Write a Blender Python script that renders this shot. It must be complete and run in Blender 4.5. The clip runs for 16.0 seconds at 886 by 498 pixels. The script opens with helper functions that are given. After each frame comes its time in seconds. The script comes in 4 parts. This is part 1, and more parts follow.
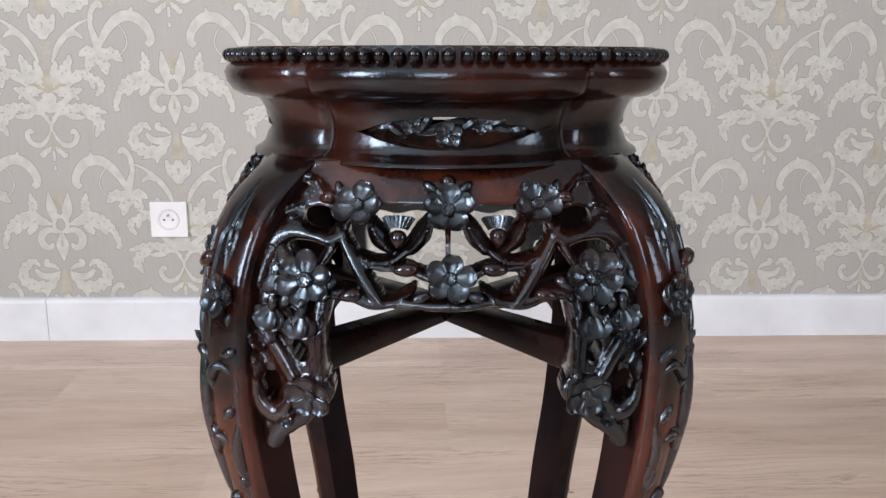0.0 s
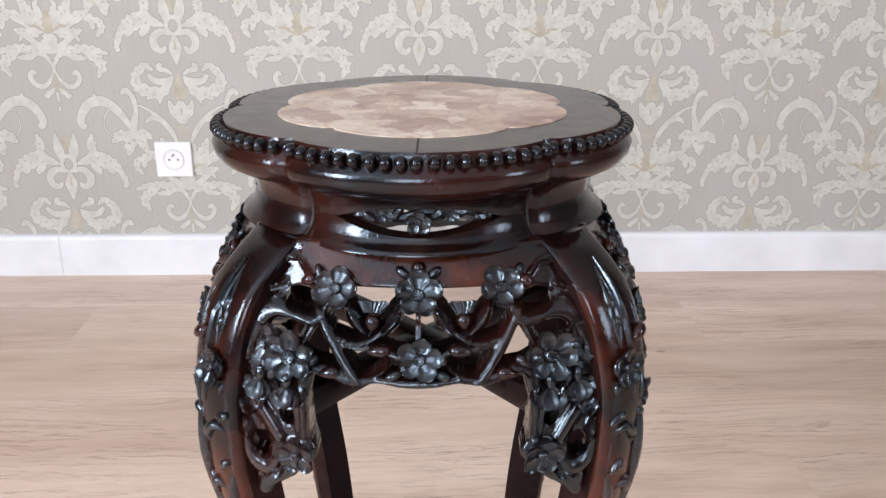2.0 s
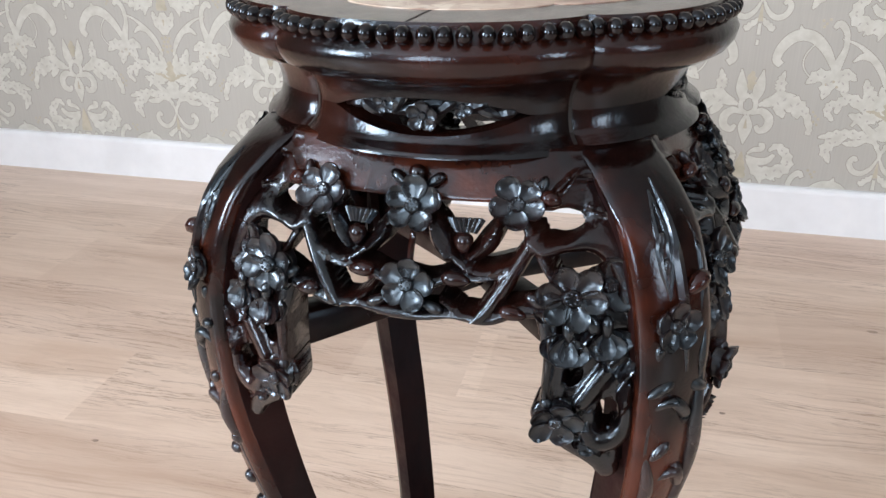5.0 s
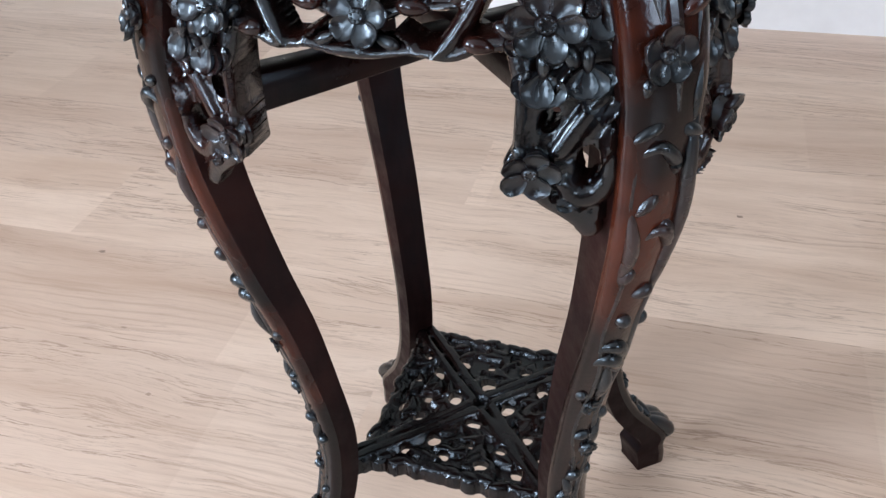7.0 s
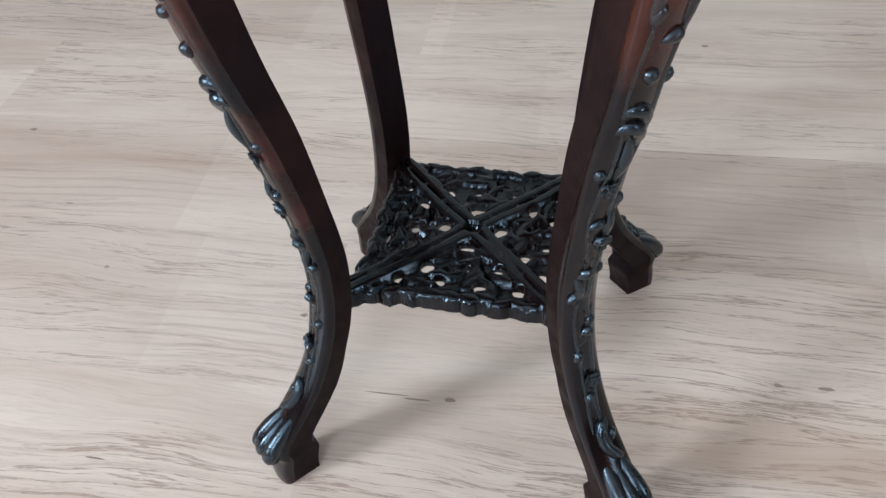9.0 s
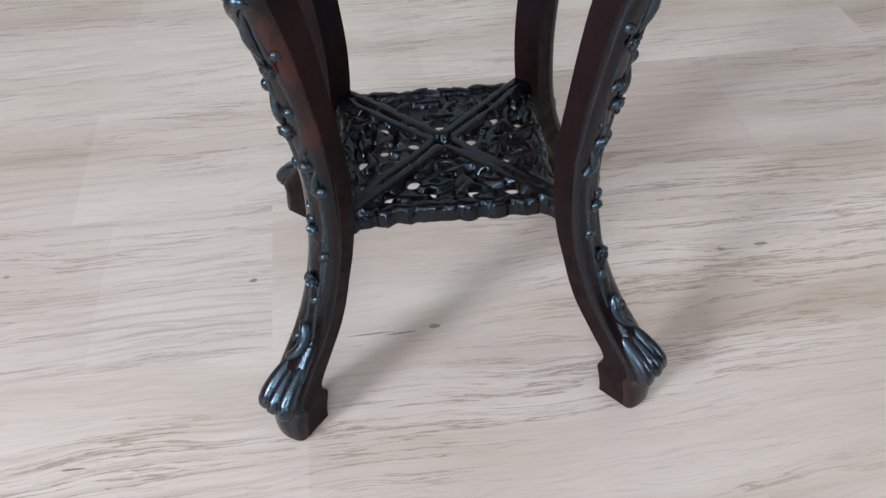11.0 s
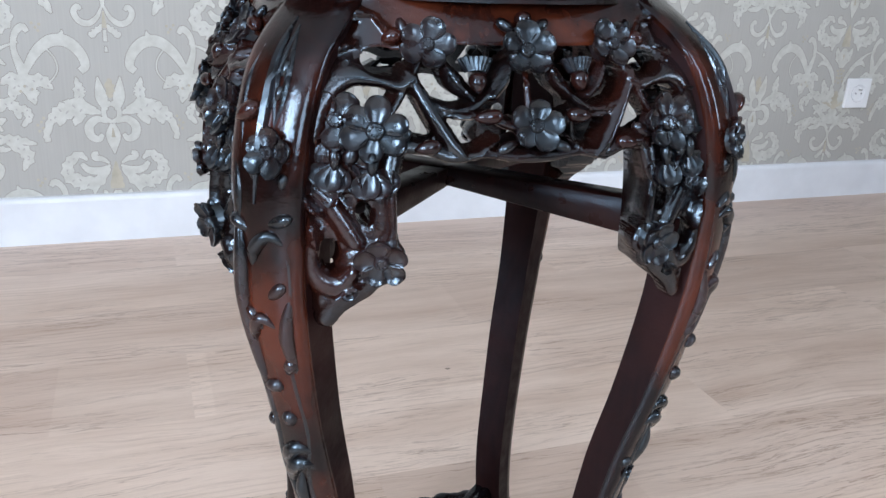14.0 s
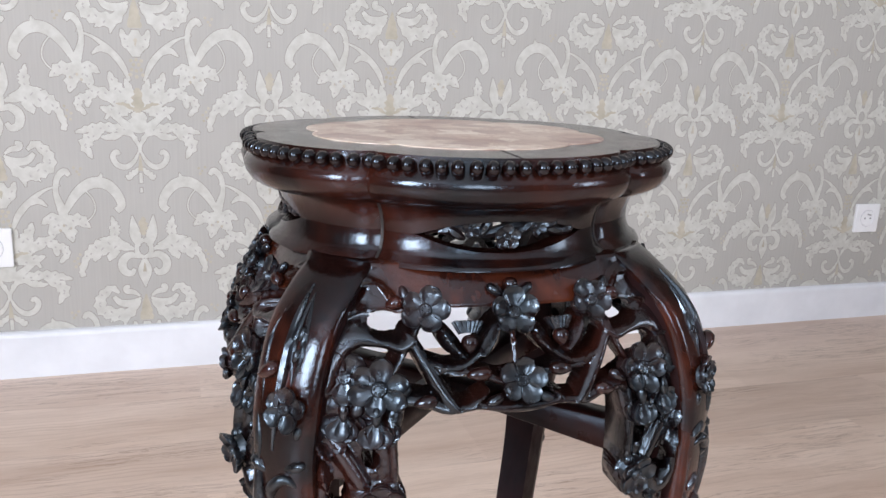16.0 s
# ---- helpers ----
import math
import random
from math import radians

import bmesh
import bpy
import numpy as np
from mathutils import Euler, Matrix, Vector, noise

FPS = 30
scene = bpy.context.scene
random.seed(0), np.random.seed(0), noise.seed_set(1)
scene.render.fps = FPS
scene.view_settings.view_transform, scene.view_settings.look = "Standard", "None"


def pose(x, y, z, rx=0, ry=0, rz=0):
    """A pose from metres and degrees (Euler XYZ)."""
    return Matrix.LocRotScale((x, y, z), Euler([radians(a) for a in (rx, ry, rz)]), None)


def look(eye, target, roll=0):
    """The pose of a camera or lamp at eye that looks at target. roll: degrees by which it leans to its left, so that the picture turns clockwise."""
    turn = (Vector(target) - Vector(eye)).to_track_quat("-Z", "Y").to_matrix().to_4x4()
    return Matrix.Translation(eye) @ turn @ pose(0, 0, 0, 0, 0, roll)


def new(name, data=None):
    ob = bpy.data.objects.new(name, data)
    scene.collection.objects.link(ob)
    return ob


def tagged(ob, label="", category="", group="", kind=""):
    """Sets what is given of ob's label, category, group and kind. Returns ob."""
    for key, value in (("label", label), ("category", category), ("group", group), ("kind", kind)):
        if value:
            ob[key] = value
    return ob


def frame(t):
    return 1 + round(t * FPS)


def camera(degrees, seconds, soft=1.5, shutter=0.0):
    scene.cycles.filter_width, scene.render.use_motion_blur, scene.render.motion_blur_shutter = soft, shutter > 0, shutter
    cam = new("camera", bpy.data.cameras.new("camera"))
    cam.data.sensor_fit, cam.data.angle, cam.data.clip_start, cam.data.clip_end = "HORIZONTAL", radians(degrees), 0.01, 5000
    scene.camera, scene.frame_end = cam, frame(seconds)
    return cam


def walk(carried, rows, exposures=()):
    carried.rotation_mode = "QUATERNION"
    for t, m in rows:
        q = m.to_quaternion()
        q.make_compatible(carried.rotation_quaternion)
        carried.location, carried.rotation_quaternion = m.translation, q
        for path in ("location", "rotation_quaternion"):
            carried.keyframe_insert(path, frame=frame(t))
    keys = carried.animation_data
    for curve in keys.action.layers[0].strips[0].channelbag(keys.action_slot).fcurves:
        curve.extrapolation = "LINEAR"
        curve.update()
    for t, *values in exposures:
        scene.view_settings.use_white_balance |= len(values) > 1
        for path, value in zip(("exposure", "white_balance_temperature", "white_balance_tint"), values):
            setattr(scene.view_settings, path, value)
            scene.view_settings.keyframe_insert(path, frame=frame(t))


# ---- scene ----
cam = camera(55.7, 16.0, 1.45)
PATH = [
    (0, (0.0258, 0.0664, 0.6675), (0.1453, 2.0061, 0.1950), 0.78),
    (0.5, (0.0280, 0.0796, 0.6991), (0.1496, 1.9774, 0.0796), 0.86),
    (1, (0.0276, 0.0811, 0.7291), (0.1440, 1.9502, 0.0270), 0.87),
    (1.5, (0.0328, 0.0732, 0.7609), (0.1422, 1.9428, 0.0590), 0.79),
    (2, (0.0475, 0.0594, 0.7851), (0.1403, 1.9224, 0.0636), 0.73),
    (2.5, (0.0828, 0.0537, 0.7824), (0.0662, 1.9078, 0.0326), 0.86),
    (3, (0.1262, 0.0458, 0.7780), (-0.0953, 1.8723, -0.0060), -0.56),
    (3.2, (0.1460, 0.0399, 0.7796), (-0.1183, 1.8590, -0.0083), -0.51),
    (5.3, (0.1666, 0.1656, 0.7221), (-0.3015, 1.9018, -0.1534), -0.67),
    (5.5, (0.1687, 0.1696, 0.7170), (-0.3003, 1.8734, -0.2195), -0.82),
    (6, (0.1744, 0.1759, 0.7109), (-0.2996, 1.8249, -0.3168), -1.16),
    (6.5, (0.1857, 0.1803, 0.6953), (-0.2941, 1.7812, -0.4033), -2.04),
    (7, (0.1869, 0.1784, 0.6735), (-0.2918, 1.7200, -0.5074), -2.90),
    (7.5, (0.1804, 0.1784, 0.6558), (-0.2519, 1.6898, -0.5806), -2.60),
    (8, (0.1719, 0.1777, 0.6362), (-0.2355, 1.6581, -0.6453), -2.70),
    (8.5, (0.1645, 0.1703, 0.6129), (-0.2135, 1.6190, -0.7131), -2.95),
    (9, (0.1490, 0.1650, 0.5993), (-0.1642, 1.5868, -0.7720), -4.25),
    (9.5, (0.1180, 0.1511, 0.5898), (-0.1367, 1.5650, -0.8016), -5.31),
    (9.7, (0.1049, 0.1447, 0.5834), (-0.1013, 1.5571, -0.8175), -5.16),
    (11.8, (-0.0676, 0.1129, 0.5478), (0.2797, 1.5866, -0.7590), -0.01),
    (12, (-0.0819, 0.1114, 0.5512), (0.2896, 1.6334, -0.6919), -0.05),
    (12.5, (-0.1092, 0.1171, 0.5659), (0.3513, 1.7548, -0.4858), 0.74),
    (13, (-0.1117, 0.1318, 0.5824), (0.4592, 1.8287, -0.3091), 2.24),
    (13.5, (-0.1215, 0.1251, 0.6150), (0.5048, 1.8602, -0.1578), 2.77),
    (14, (-0.1256, 0.1286, 0.6293), (0.5303, 1.8878, -0.0597), 3.11),
    (14.5, (-0.1333, 0.1292, 0.6558), (0.5331, 1.9132, 0.0447), 3.03),
    (15, (-0.1317, 0.1277, 0.6767), (0.5300, 1.9351, 0.1329), 2.92),
    (15.5, (-0.1366, 0.1210, 0.6949), (0.5208, 1.9474, 0.2132), 2.76),
    (16, (-0.1256, 0.0989, 0.7269), (0.4891, 1.9399, 0.2445), 2.58),
]
EXPOSURE = [(0, -0.21, 7000, 21), (1.5, 0.00, 7000, 21), (3, 0.01, 7000, 20), (5.5, 0.04, 6950, 17), (6.5, 0.04, 6750, 17), (7.5, -0.18, 6750, 17), (8.5, -0.19, 6250, 11), (9.5, -0.18, 5950, 8), (12, -0.18, 5850, 8), (13, -0.11, 6050, 11), (14.5, -0.04, 6300, 16), (15.5, 0.06, 6600, 18), (16, -0.04, 6700, 20)]
walk(cam, [(t, look(eye, target, roll)) for t, eye, target, roll in PATH], EXPOSURE)

# ---- world and light ----
world = bpy.data.worlds.new("sky")
world.use_nodes = True
scene.world = world
wn = world.node_tree
sky = wn.nodes.new("ShaderNodeTexSky")
sky.sky_type, sky.sun_disc = "NISHITA", False
sky.sun_elevation, sky.sun_rotation = radians(35), radians(60)
wn.links.new(sky.outputs[0], wn.nodes["Background"].inputs[0])
wn.nodes["Background"].inputs[1].default_value = 0.12
scene.view_settings.exposure = 0.0

ROOM = dict(x0=-2.3, x1=3.2, y0=-2.3, y1=1.94, z1=2.6)


def window_light(name, eye, target, wide, high, watts):
    """Daylight entering by a window opening."""
    lamp = bpy.data.lights.new(name, "AREA")
    lamp.shape, lamp.size, lamp.size_y, lamp.energy = "RECTANGLE", wide, high, watts
    lamp.color = (0.80, 0.91, 1.0)
    ob = new(name, lamp)
    ob.matrix_world = look(eye, target)
    return ob


# windows: from, to along the wall; all from the sill at 0.9 m to 2.2 m
WINDOWS = {"west": (-1.5, -0.7), "east": (-1.5, -0.85), "south": (-1.0, -0.05)}
POWER = {"west": 185, "east": 42, "south": 62}
SILL, HEAD = 0.9, 2.2
for side, (a, b) in WINDOWS.items():
    m, zc = (a + b) / 2, (SILL + HEAD) / 2
    eye, way = {"west": ((ROOM["x0"] - 0.05, m, zc), (1, 0, 0)), "east": ((ROOM["x1"] + 0.05, m, zc), (-1, 0, 0)), "south": ((m, ROOM["y0"] - 0.05, zc), (0, 1, 0))}[side]
    window_light("window_daylight", eye, Vector(eye) + Vector(way), b - a, HEAD - SILL, POWER[side])


# ---- materials ----
def material(name, rough=0.5, metal=0.0, coat=0.0, spec=0.5):
    m = bpy.data.materials.new(name)
    m.use_nodes = True
    b = m.node_tree.nodes["Principled BSDF"]
    b.inputs["Roughness"].default_value = rough
    b.inputs["Metallic"].default_value = metal
    b.inputs["Coat Weight"].default_value = coat
    b.inputs["Coat Roughness"].default_value = 0.12
    b.inputs["Specular IOR Level"].default_value = spec
    return m, m.node_tree, b


def node(nt, kind, **values):
    n = nt.nodes.new(kind)
    for k, v in values.items():
        n.inputs[k].default_value = v
    return n


def coords(nt, scale=(1, 1, 1), rot=(0, 0, 0)):
    tc = nt.nodes.new("ShaderNodeTexCoord")
    mp = node(nt, "ShaderNodeMapping", Scale=scale, Rotation=rot)
    nt.links.new(tc.outputs["Object"], mp.inputs["Vector"])
    return mp.outputs["Vector"]


def ramp(nt, source, stops):
    r = nt.nodes.new("ShaderNodeValToRGB")
    el = r.color_ramp.elements
    while len(el) < len(stops):
        el.new(0.5)
    for e, (p, c) in zip(el, stops):
        e.position, e.color = p, (*c, 1)
    nt.links.new(source, r.inputs[0])
    return r.outputs[0]


def mix(nt, fac, a, b, mode="MIX"):
    n = nt.nodes.new("ShaderNodeMix")
    n.data_type, n.blend_type = "RGBA", mode
    for sock, v in ((n.inputs[0], fac), (n.inputs[6], a), (n.inputs[7], b)):
        if isinstance(v, (int, float)):
            sock.default_value = v
        elif isinstance(v, tuple):
            sock.default_value = (*v, 1)
        else:
            nt.links.new(v, sock)
    return n.outputs[2]


def noise_tex(nt, vec, scale, detail=4, rough=0.55):
    n = node(nt, "ShaderNodeTexNoise", Scale=scale, Detail=detail, Roughness=rough)
    nt.links.new(vec, n.inputs["Vector"])
    return n.outputs[0]


def bump(nt, bsdf, height, strength, dist):
    n = node(nt, "ShaderNodeBump", Strength=strength, Distance=dist)
    nt.links.new(height, n.inputs["Height"])
    nt.links.new(n.outputs[0], bsdf.inputs["Normal"])


def wood_material(name, dark, mid, red, rough, coat, spec=0.28, tool=0.35, streak=60, red_to=0.0):
    m, nt, b = material(name, rough, 0, coat, spec)
    b.inputs["Specular Tint"].default_value = (0.60, 0.82, 1.0, 1)
    v = coords(nt)
    grain = noise_tex(nt, coords(nt, (1, 1, 0.12)), streak * 4, 5)
    patch = noise_tex(nt, v, 14, 3)
    base = ramp(nt, grain, [(0.3, dark), (0.7, mid)])
    worn = ramp(nt, patch, [(0.46, (0, 0, 0)), (0.72, (1, 1, 1))])
    colour = mix(nt, worn, base, red)
    if red_to:
        # red in the middle, fading to the dark apron colour near the ends
        xyz = nt.nodes.new("ShaderNodeSeparateXYZ")
        nt.links.new(coords(nt, (1 / red_to, 1, 1)), xyz.inputs[0])
        far = nt.nodes.new("ShaderNodeMath")
        far.operation = "ABSOLUTE"
        nt.links.new(xyz.outputs[0], far.inputs[0])
        colour = mix(nt, ramp(nt, far.outputs[0], [(0.45, (0, 0, 0)), (0.97, (1, 1, 1))]), colour, ramp(nt, grain, [(0.3, (0.0018, 0.0010, 0.0010)), (0.7, (0.0062, 0.0022, 0.0018))]))
    nt.links.new(colour, b.inputs["Base Color"])
    rr = ramp(nt, noise_tex(nt, v, 60, 4), [(0.3, (rough * 0.7,) * 3), (0.75, (rough * 1.5,) * 3)])
    nt.links.new(rr, b.inputs["Roughness"])
    chisel = mix(nt, 0.4, noise_tex(nt, v, 75, 3), noise_tex(nt, v, 380, 3))
    bump(nt, b, chisel, tool, 0.0012)
    return m


LACQUER = wood_material("dark_lacquered_wood", (0.0020, 0.0010, 0.0010), (0.0070, 0.0024, 0.0020), (0.031, 0.0072, 0.0038), 0.18, 0.16, 0.40, 0.45)
LEG = wood_material("dark_leg_wood", (0.0026, 0.0011, 0.0010), (0.0095, 0.0028, 0.0022), (0.066, 0.0148, 0.0066), 0.15, 0.12, 0.32, 0.35)
SIDE_WOOD = wood_material("dull_brown_wood", (0.007, 0.0024, 0.0021), (0.013, 0.0041, 0.0035), (0.020, 0.0058, 0.0046), 0.48, 0.0, 0.14, 0.3)
CARVED = wood_material("carved_dark_wood", (0.0016, 0.0011, 0.0011), (0.0048, 0.0023, 0.0021), (0.022, 0.0062, 0.0040), 0.28, 0.16, 0.78, 0.55)
RED = wood_material("reddish_polished_wood", (0.007, 0.0021, 0.0016), (0.030, 0.0070, 0.0034), (0.125, 0.028, 0.0100), 0.19, 0.16, 0.38, 0.5, red_to=0.084)
BUD = wood_material("worn_red_wood", (0.006, 0.0022, 0.0018), (0.015, 0.0043, 0.003), (0.042, 0.0088, 0.0045), 0.2, 0.2, 0.4, 0.5)
APRON = wood_material("apron_wood", (0.0018, 0.0010, 0.0010), (0.0050, 0.0020, 0.0017), (0.026, 0.0062, 0.0036), 0.2, 0.26, 0.58, 0.85)
SHELF = wood_material("dark_shelf_wood", (0.0018, 0.0011, 0.0010), (0.0045, 0.0021, 0.0018), (0.011, 0.0036, 0.0027), 0.22, 0.14, 0.32, 0.5)
PLAIN = wood_material("plain_brown_wood", (0.0038, 0.0016, 0.0014), (0.0095, 0.0031, 0.0026), (0.020, 0.0056, 0.0040), 0.33, 0.0, 0.22, 0.3)


def marble_material():
    m, nt, b = material("pink_veined_marble", 0.32, 0, 0.0, 0.35)
    v = coords(nt)
    sway = node(nt, "ShaderNodeTexNoise", Scale=48.0, Detail=6.0)
    nt.links.new(v, sway.inputs["Vector"])
    bent = node(nt, "ShaderNodeVectorMath")
    bent.operation = "MULTIPLY_ADD"
    nt.links.new(sway.outputs["Color"], bent.inputs[0])
    bent.inputs[1].default_value = (0.04, 0.04, 0.0)
    nt.links.new(v, bent.inputs[2])
    clast = node(nt, "ShaderNodeTexVoronoi", Scale=44.0)
    clast.feature = "SMOOTH_F1"
    clast.inputs["Smoothness"].default_value = 0.25
    nt.links.new(bent.outputs[0], clast.inputs["Vector"])
    sep = nt.nodes.new("ShaderNodeSeparateColor")
    nt.links.new(clast.outputs["Color"], sep.inputs[0])
    base = ramp(nt, sep.outputs[0], [(0.12, (0.20, 0.105, 0.085)), (0.3, (0.37, 0.245, 0.19)), (0.6, (0.47, 0.355, 0.27)), (0.9, (0.70, 0.62, 0.52))])
    cloud = noise_tex(nt, coords(nt, (1, 1.6, 1), (0, 0, 0.6)), 13, 7, 0.7)
    base = mix(nt, 0.4, base, ramp(nt, cloud, [(0.38, (0.27, 0.16, 0.135)), (0.50, (0.48, 0.37, 0.31)), (0.62, (0.64, 0.56, 0.49))]))
    vein = ramp(nt, noise_tex(nt, bent.outputs[0], 30, 5, 0.7), [(0.47, (0, 0, 0)), (0.5, (0.8, 0.8, 0.8)), (0.53, (0, 0, 0))])
    nt.links.new(mix(nt, vein, base, (0.33, 0.205, 0.165)), b.inputs["Base Color"])
    return m


MARBLE = marble_material()


def floor_material():
    m, nt, b = material("pale_oak_laminate", 0.36)
    info = nt.nodes.new("ShaderNodeObjectInfo")
    tc = nt.nodes.new("ShaderNodeTexCoord")
    geo = nt.nodes.new("ShaderNodeNewGeometry")
    # the print changes its tone along each plank
    place = node(nt, "ShaderNodeVectorMath")
    place.operation = "MULTIPLY_ADD"
    nt.links.new(info.outputs["Random"], place.inputs[0])
    place.inputs[1].default_value = (7.0, 0.0, 0.0)
    nt.links.new(geo.outputs["Position"], place.inputs[2])
    rowed = node(nt, "ShaderNodeMapping", Location=(20.0, 20 * 0.19296 - 1.943, 0.0))
    nt.links.new(place.outputs[0], rowed.inputs["Vector"])
    strip = nt.nodes.new("ShaderNodeTexBrick")
    strip.offset, strip.offset_frequency, strip.squash = 0.43, 3, 0.8
    for k, val in (("Color1", (0, 0, 0, 1)), ("Color2", (1, 1, 1, 1)), ("Mortar", (0.5, 0.5, 0.5, 1)), ("Scale", 1.0), ("Mortar Size", 0.0), ("Brick Width", 0.64), ("Row Height", 0.19296)):
        strip.inputs[k].default_value = val
    nt.links.new(rowed.outputs["Vector"], strip.inputs["Vector"])
    shift = node(nt, "ShaderNodeVectorMath")
    shift.operation = "MULTIPLY_ADD"
    nt.links.new(info.outputs["Random"], shift.inputs[0])
    shift.inputs[1].default_value = (37.0, 53.0, 11.0)
    nt.links.new(geo.outputs["Position"], shift.inputs[2])

    def mapped(scale):
        mp = node(nt, "ShaderNodeMapping", Scale=scale)
        nt.links.new(shift.outputs[0], mp.inputs["Vector"])
        return mp.outputs["Vector"]

    bend = node(nt, "ShaderNodeTexNoise", Scale=2.6, Detail=3)
    nt.links.new(mapped((1, 2.2, 1)), bend.inputs["Vector"])
    warp = node(nt, "ShaderNodeVectorMath")
    warp.operation = "MULTIPLY_ADD"
    nt.links.new(bend.outputs["Color"], warp.inputs[0])
    warp.inputs[1].default_value = (0.0, 0.066, 0.0)
    nt.links.new(shift.outputs[0], warp.inputs[2])

    def warped(scale):
        mp = node(nt, "ShaderNodeMapping", Scale=scale)
        nt.links.new(warp.outputs[0], mp.inputs["Vector"])
        return mp.outputs["Vector"]

    broad = noise_tex(nt, warped((0.7, 5, 1)), 2.4, 5, 0.6)
    thread = noise_tex(nt, warped((0.7, 13, 1)), 4.2, 7, 0.66)
    patchy = noise_tex(nt, warped((1.2, 4, 1)), 2.0, 2)
    fine = noise_tex(nt, warped((1.6, 60, 1)), 14, 6, 0.7)
    pale, deep = (0.70, 0.595, 0.515), (0.25, 0.165, 0.12)
    c = ramp(nt, broad, [(0.30, (0.525, 0.405, 0.325)), (0.43, (0.61, 0.50, 0.42)), (0.60, pale)])
    c = mix(nt, ramp(nt, fine, [(0.36, (0.34, 0.34, 0.34)), (0.50, (0, 0, 0))]), c, (0.43, 0.33, 0.27))
    # contour lines of the cut heartwood, in patches
    figure = node(nt, "ShaderNodeTexWave", Scale=24.0, Distortion=3.5, Detail=3.0)
    figure.bands_direction = "Y"
    figure.inputs["Detail Scale"].default_value = 1.2
    nt.links.new(warped((0.16, 1, 1)), figure.inputs["Vector"])
    contour = ramp(nt, figure.outputs["Fac"], [(0.0, (0.42, 0.42, 0.42)), (0.25, (0.10, 0.10, 0.10)), (0.5, (0, 0, 0))])
    spots = ramp(nt, noise_tex(nt, mapped((1.1, 5.5, 1)), 1.9, 3), [(0.50, (0.0, 0.0, 0.0)), (0.66, (0.95, 0.95, 0.95))])
    c = mix(nt, mix(nt, 1.0, contour, spots, "MULTIPLY"), c, (0.40, 0.29, 0.225))
    lines = ramp(nt, thread, [(0.476, (0, 0, 0)), (0.497, (0.72, 0.72, 0.72)), (0.503, (0.72, 0.72, 0.72)), (0.516, (0, 0, 0))])
    lines2 = ramp(nt, thread, [(0.385, (0, 0, 0)), (0.40, (0.4, 0.4, 0.4)), (0.412, (0, 0, 0))])
    where = ramp(nt, patchy, [(0.42, (0.10, 0.10, 0.10)), (0.60, (1, 1, 1))])
    strength = mix(nt, 1.0, mix(nt, 1.0, lines, lines2, "ADD"), where, "MULTIPLY")
    c = mix(nt, strength, c, deep)
    tone = ramp(nt, info.outputs["Random"], [(0.0, (0.95, 0.90, 0.875)), (1.0, (1.05, 1.00, 0.97))])
    c = mix(nt, 1.0, c, tone, "MULTIPLY")
    stave = ramp(nt, strip.outputs["Color"], [(0.0, (0.93, 0.895, 0.875)), (0.5, (0.995, 0.98, 0.965)), (1.0, (1.045, 1.035, 1.025))])
    nt.links.new(mix(nt, 1.0, c, stave, "MULTIPLY"), b.inputs["Base Color"])
    bump(nt, b, fine, 0.12, 0.0006)
    return m


FLOOR = floor_material()


def plain_material(name, colour, rough=0.5, relief=0.0, scale=200, vary=0.06):
    m, nt, b = material(name, rough)
    v = coords(nt)
    n = noise_tex(nt, v, scale * 0.05, 4)
    lo, hi = tuple(c * (1 - vary) for c in colour), tuple(min(1, c * (1 + vary)) for c in colour)
    nt.links.new(ramp(nt, n, [(0.3, lo), (0.7, hi)]), b.inputs["Base Color"])
    if relief:
        bump(nt, b, noise_tex(nt, v, scale, 4), relief, 0.001)
    return m


WHITE = plain_material("white_painted_wood", (0.76, 0.785, 0.82), 0.4)
PLASTIC = plain_material("white_plastic", (0.82, 0.83, 0.84), 0.25)
CEILING = plain_material("white_ceiling_paint", (0.62, 0.62, 0.61), 0.8)
JOINT = plain_material("floor_underlay", (0.42, 0.33, 0.27), 0.7)
DARK = plain_material("dark_gap", (0.01, 0.007, 0.006), 0.6)


def paper_material():
    m, nt, b = material("greige_wallpaper", 0.62)
    v = coords(nt)
    n = noise_tex(nt, coords(nt, (260, 1, 6)), 1.0, 3)
    c = ramp(nt, n, [(0.3, (0.400, 0.390, 0.360)), (0.7, (0.438, 0.428, 0.396))])
    c = mix(nt, 0.25, c, ramp(nt, noise_tex(nt, v, 6, 3), [(0.35, (0.388, 0.370, 0.338)), (0.7, (0.468, 0.463, 0.434))]))
    nt.links.new(c, b.inputs["Base Color"])
    bump(nt, b, noise_tex(nt, coords(nt, (420, 1, 420)), 1.0, 2), 0.25, 0.0006)
    return m


PAPER = paper_material()
# the unseen walls are kept dark so the lacquer reflects less grey
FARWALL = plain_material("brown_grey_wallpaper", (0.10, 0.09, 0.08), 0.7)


def ornament_material():
    m, nt, b = material("cream_wallpaper_print", 0.5)
    v = coords(nt)
    n = noise_tex(nt, v, 55, 4)
    nt.links.new(ramp(nt, n, [(0.3, (0.48, 0.477, 0.43)), (0.65, (0.578, 0.578, 0.532))]), b.inputs["Base Color"])
    bump(nt, b, noise_tex(nt, v, 700, 2), 0.2, 0.0005)
    return m


ORNAMENT = ornament_material()
# shade at the edges of the embossed leaves, as a darker colour
EMBOSS_SHADE = plain_material("greige_wallpaper_outline", (0.335, 0.320, 0.288), 0.6, 0.2, 600, 0.08)
GOLD = plain_material("gold_wallpaper_print", (0.445, 0.41, 0.325), 0.45, 0.2, 600, 0.15)


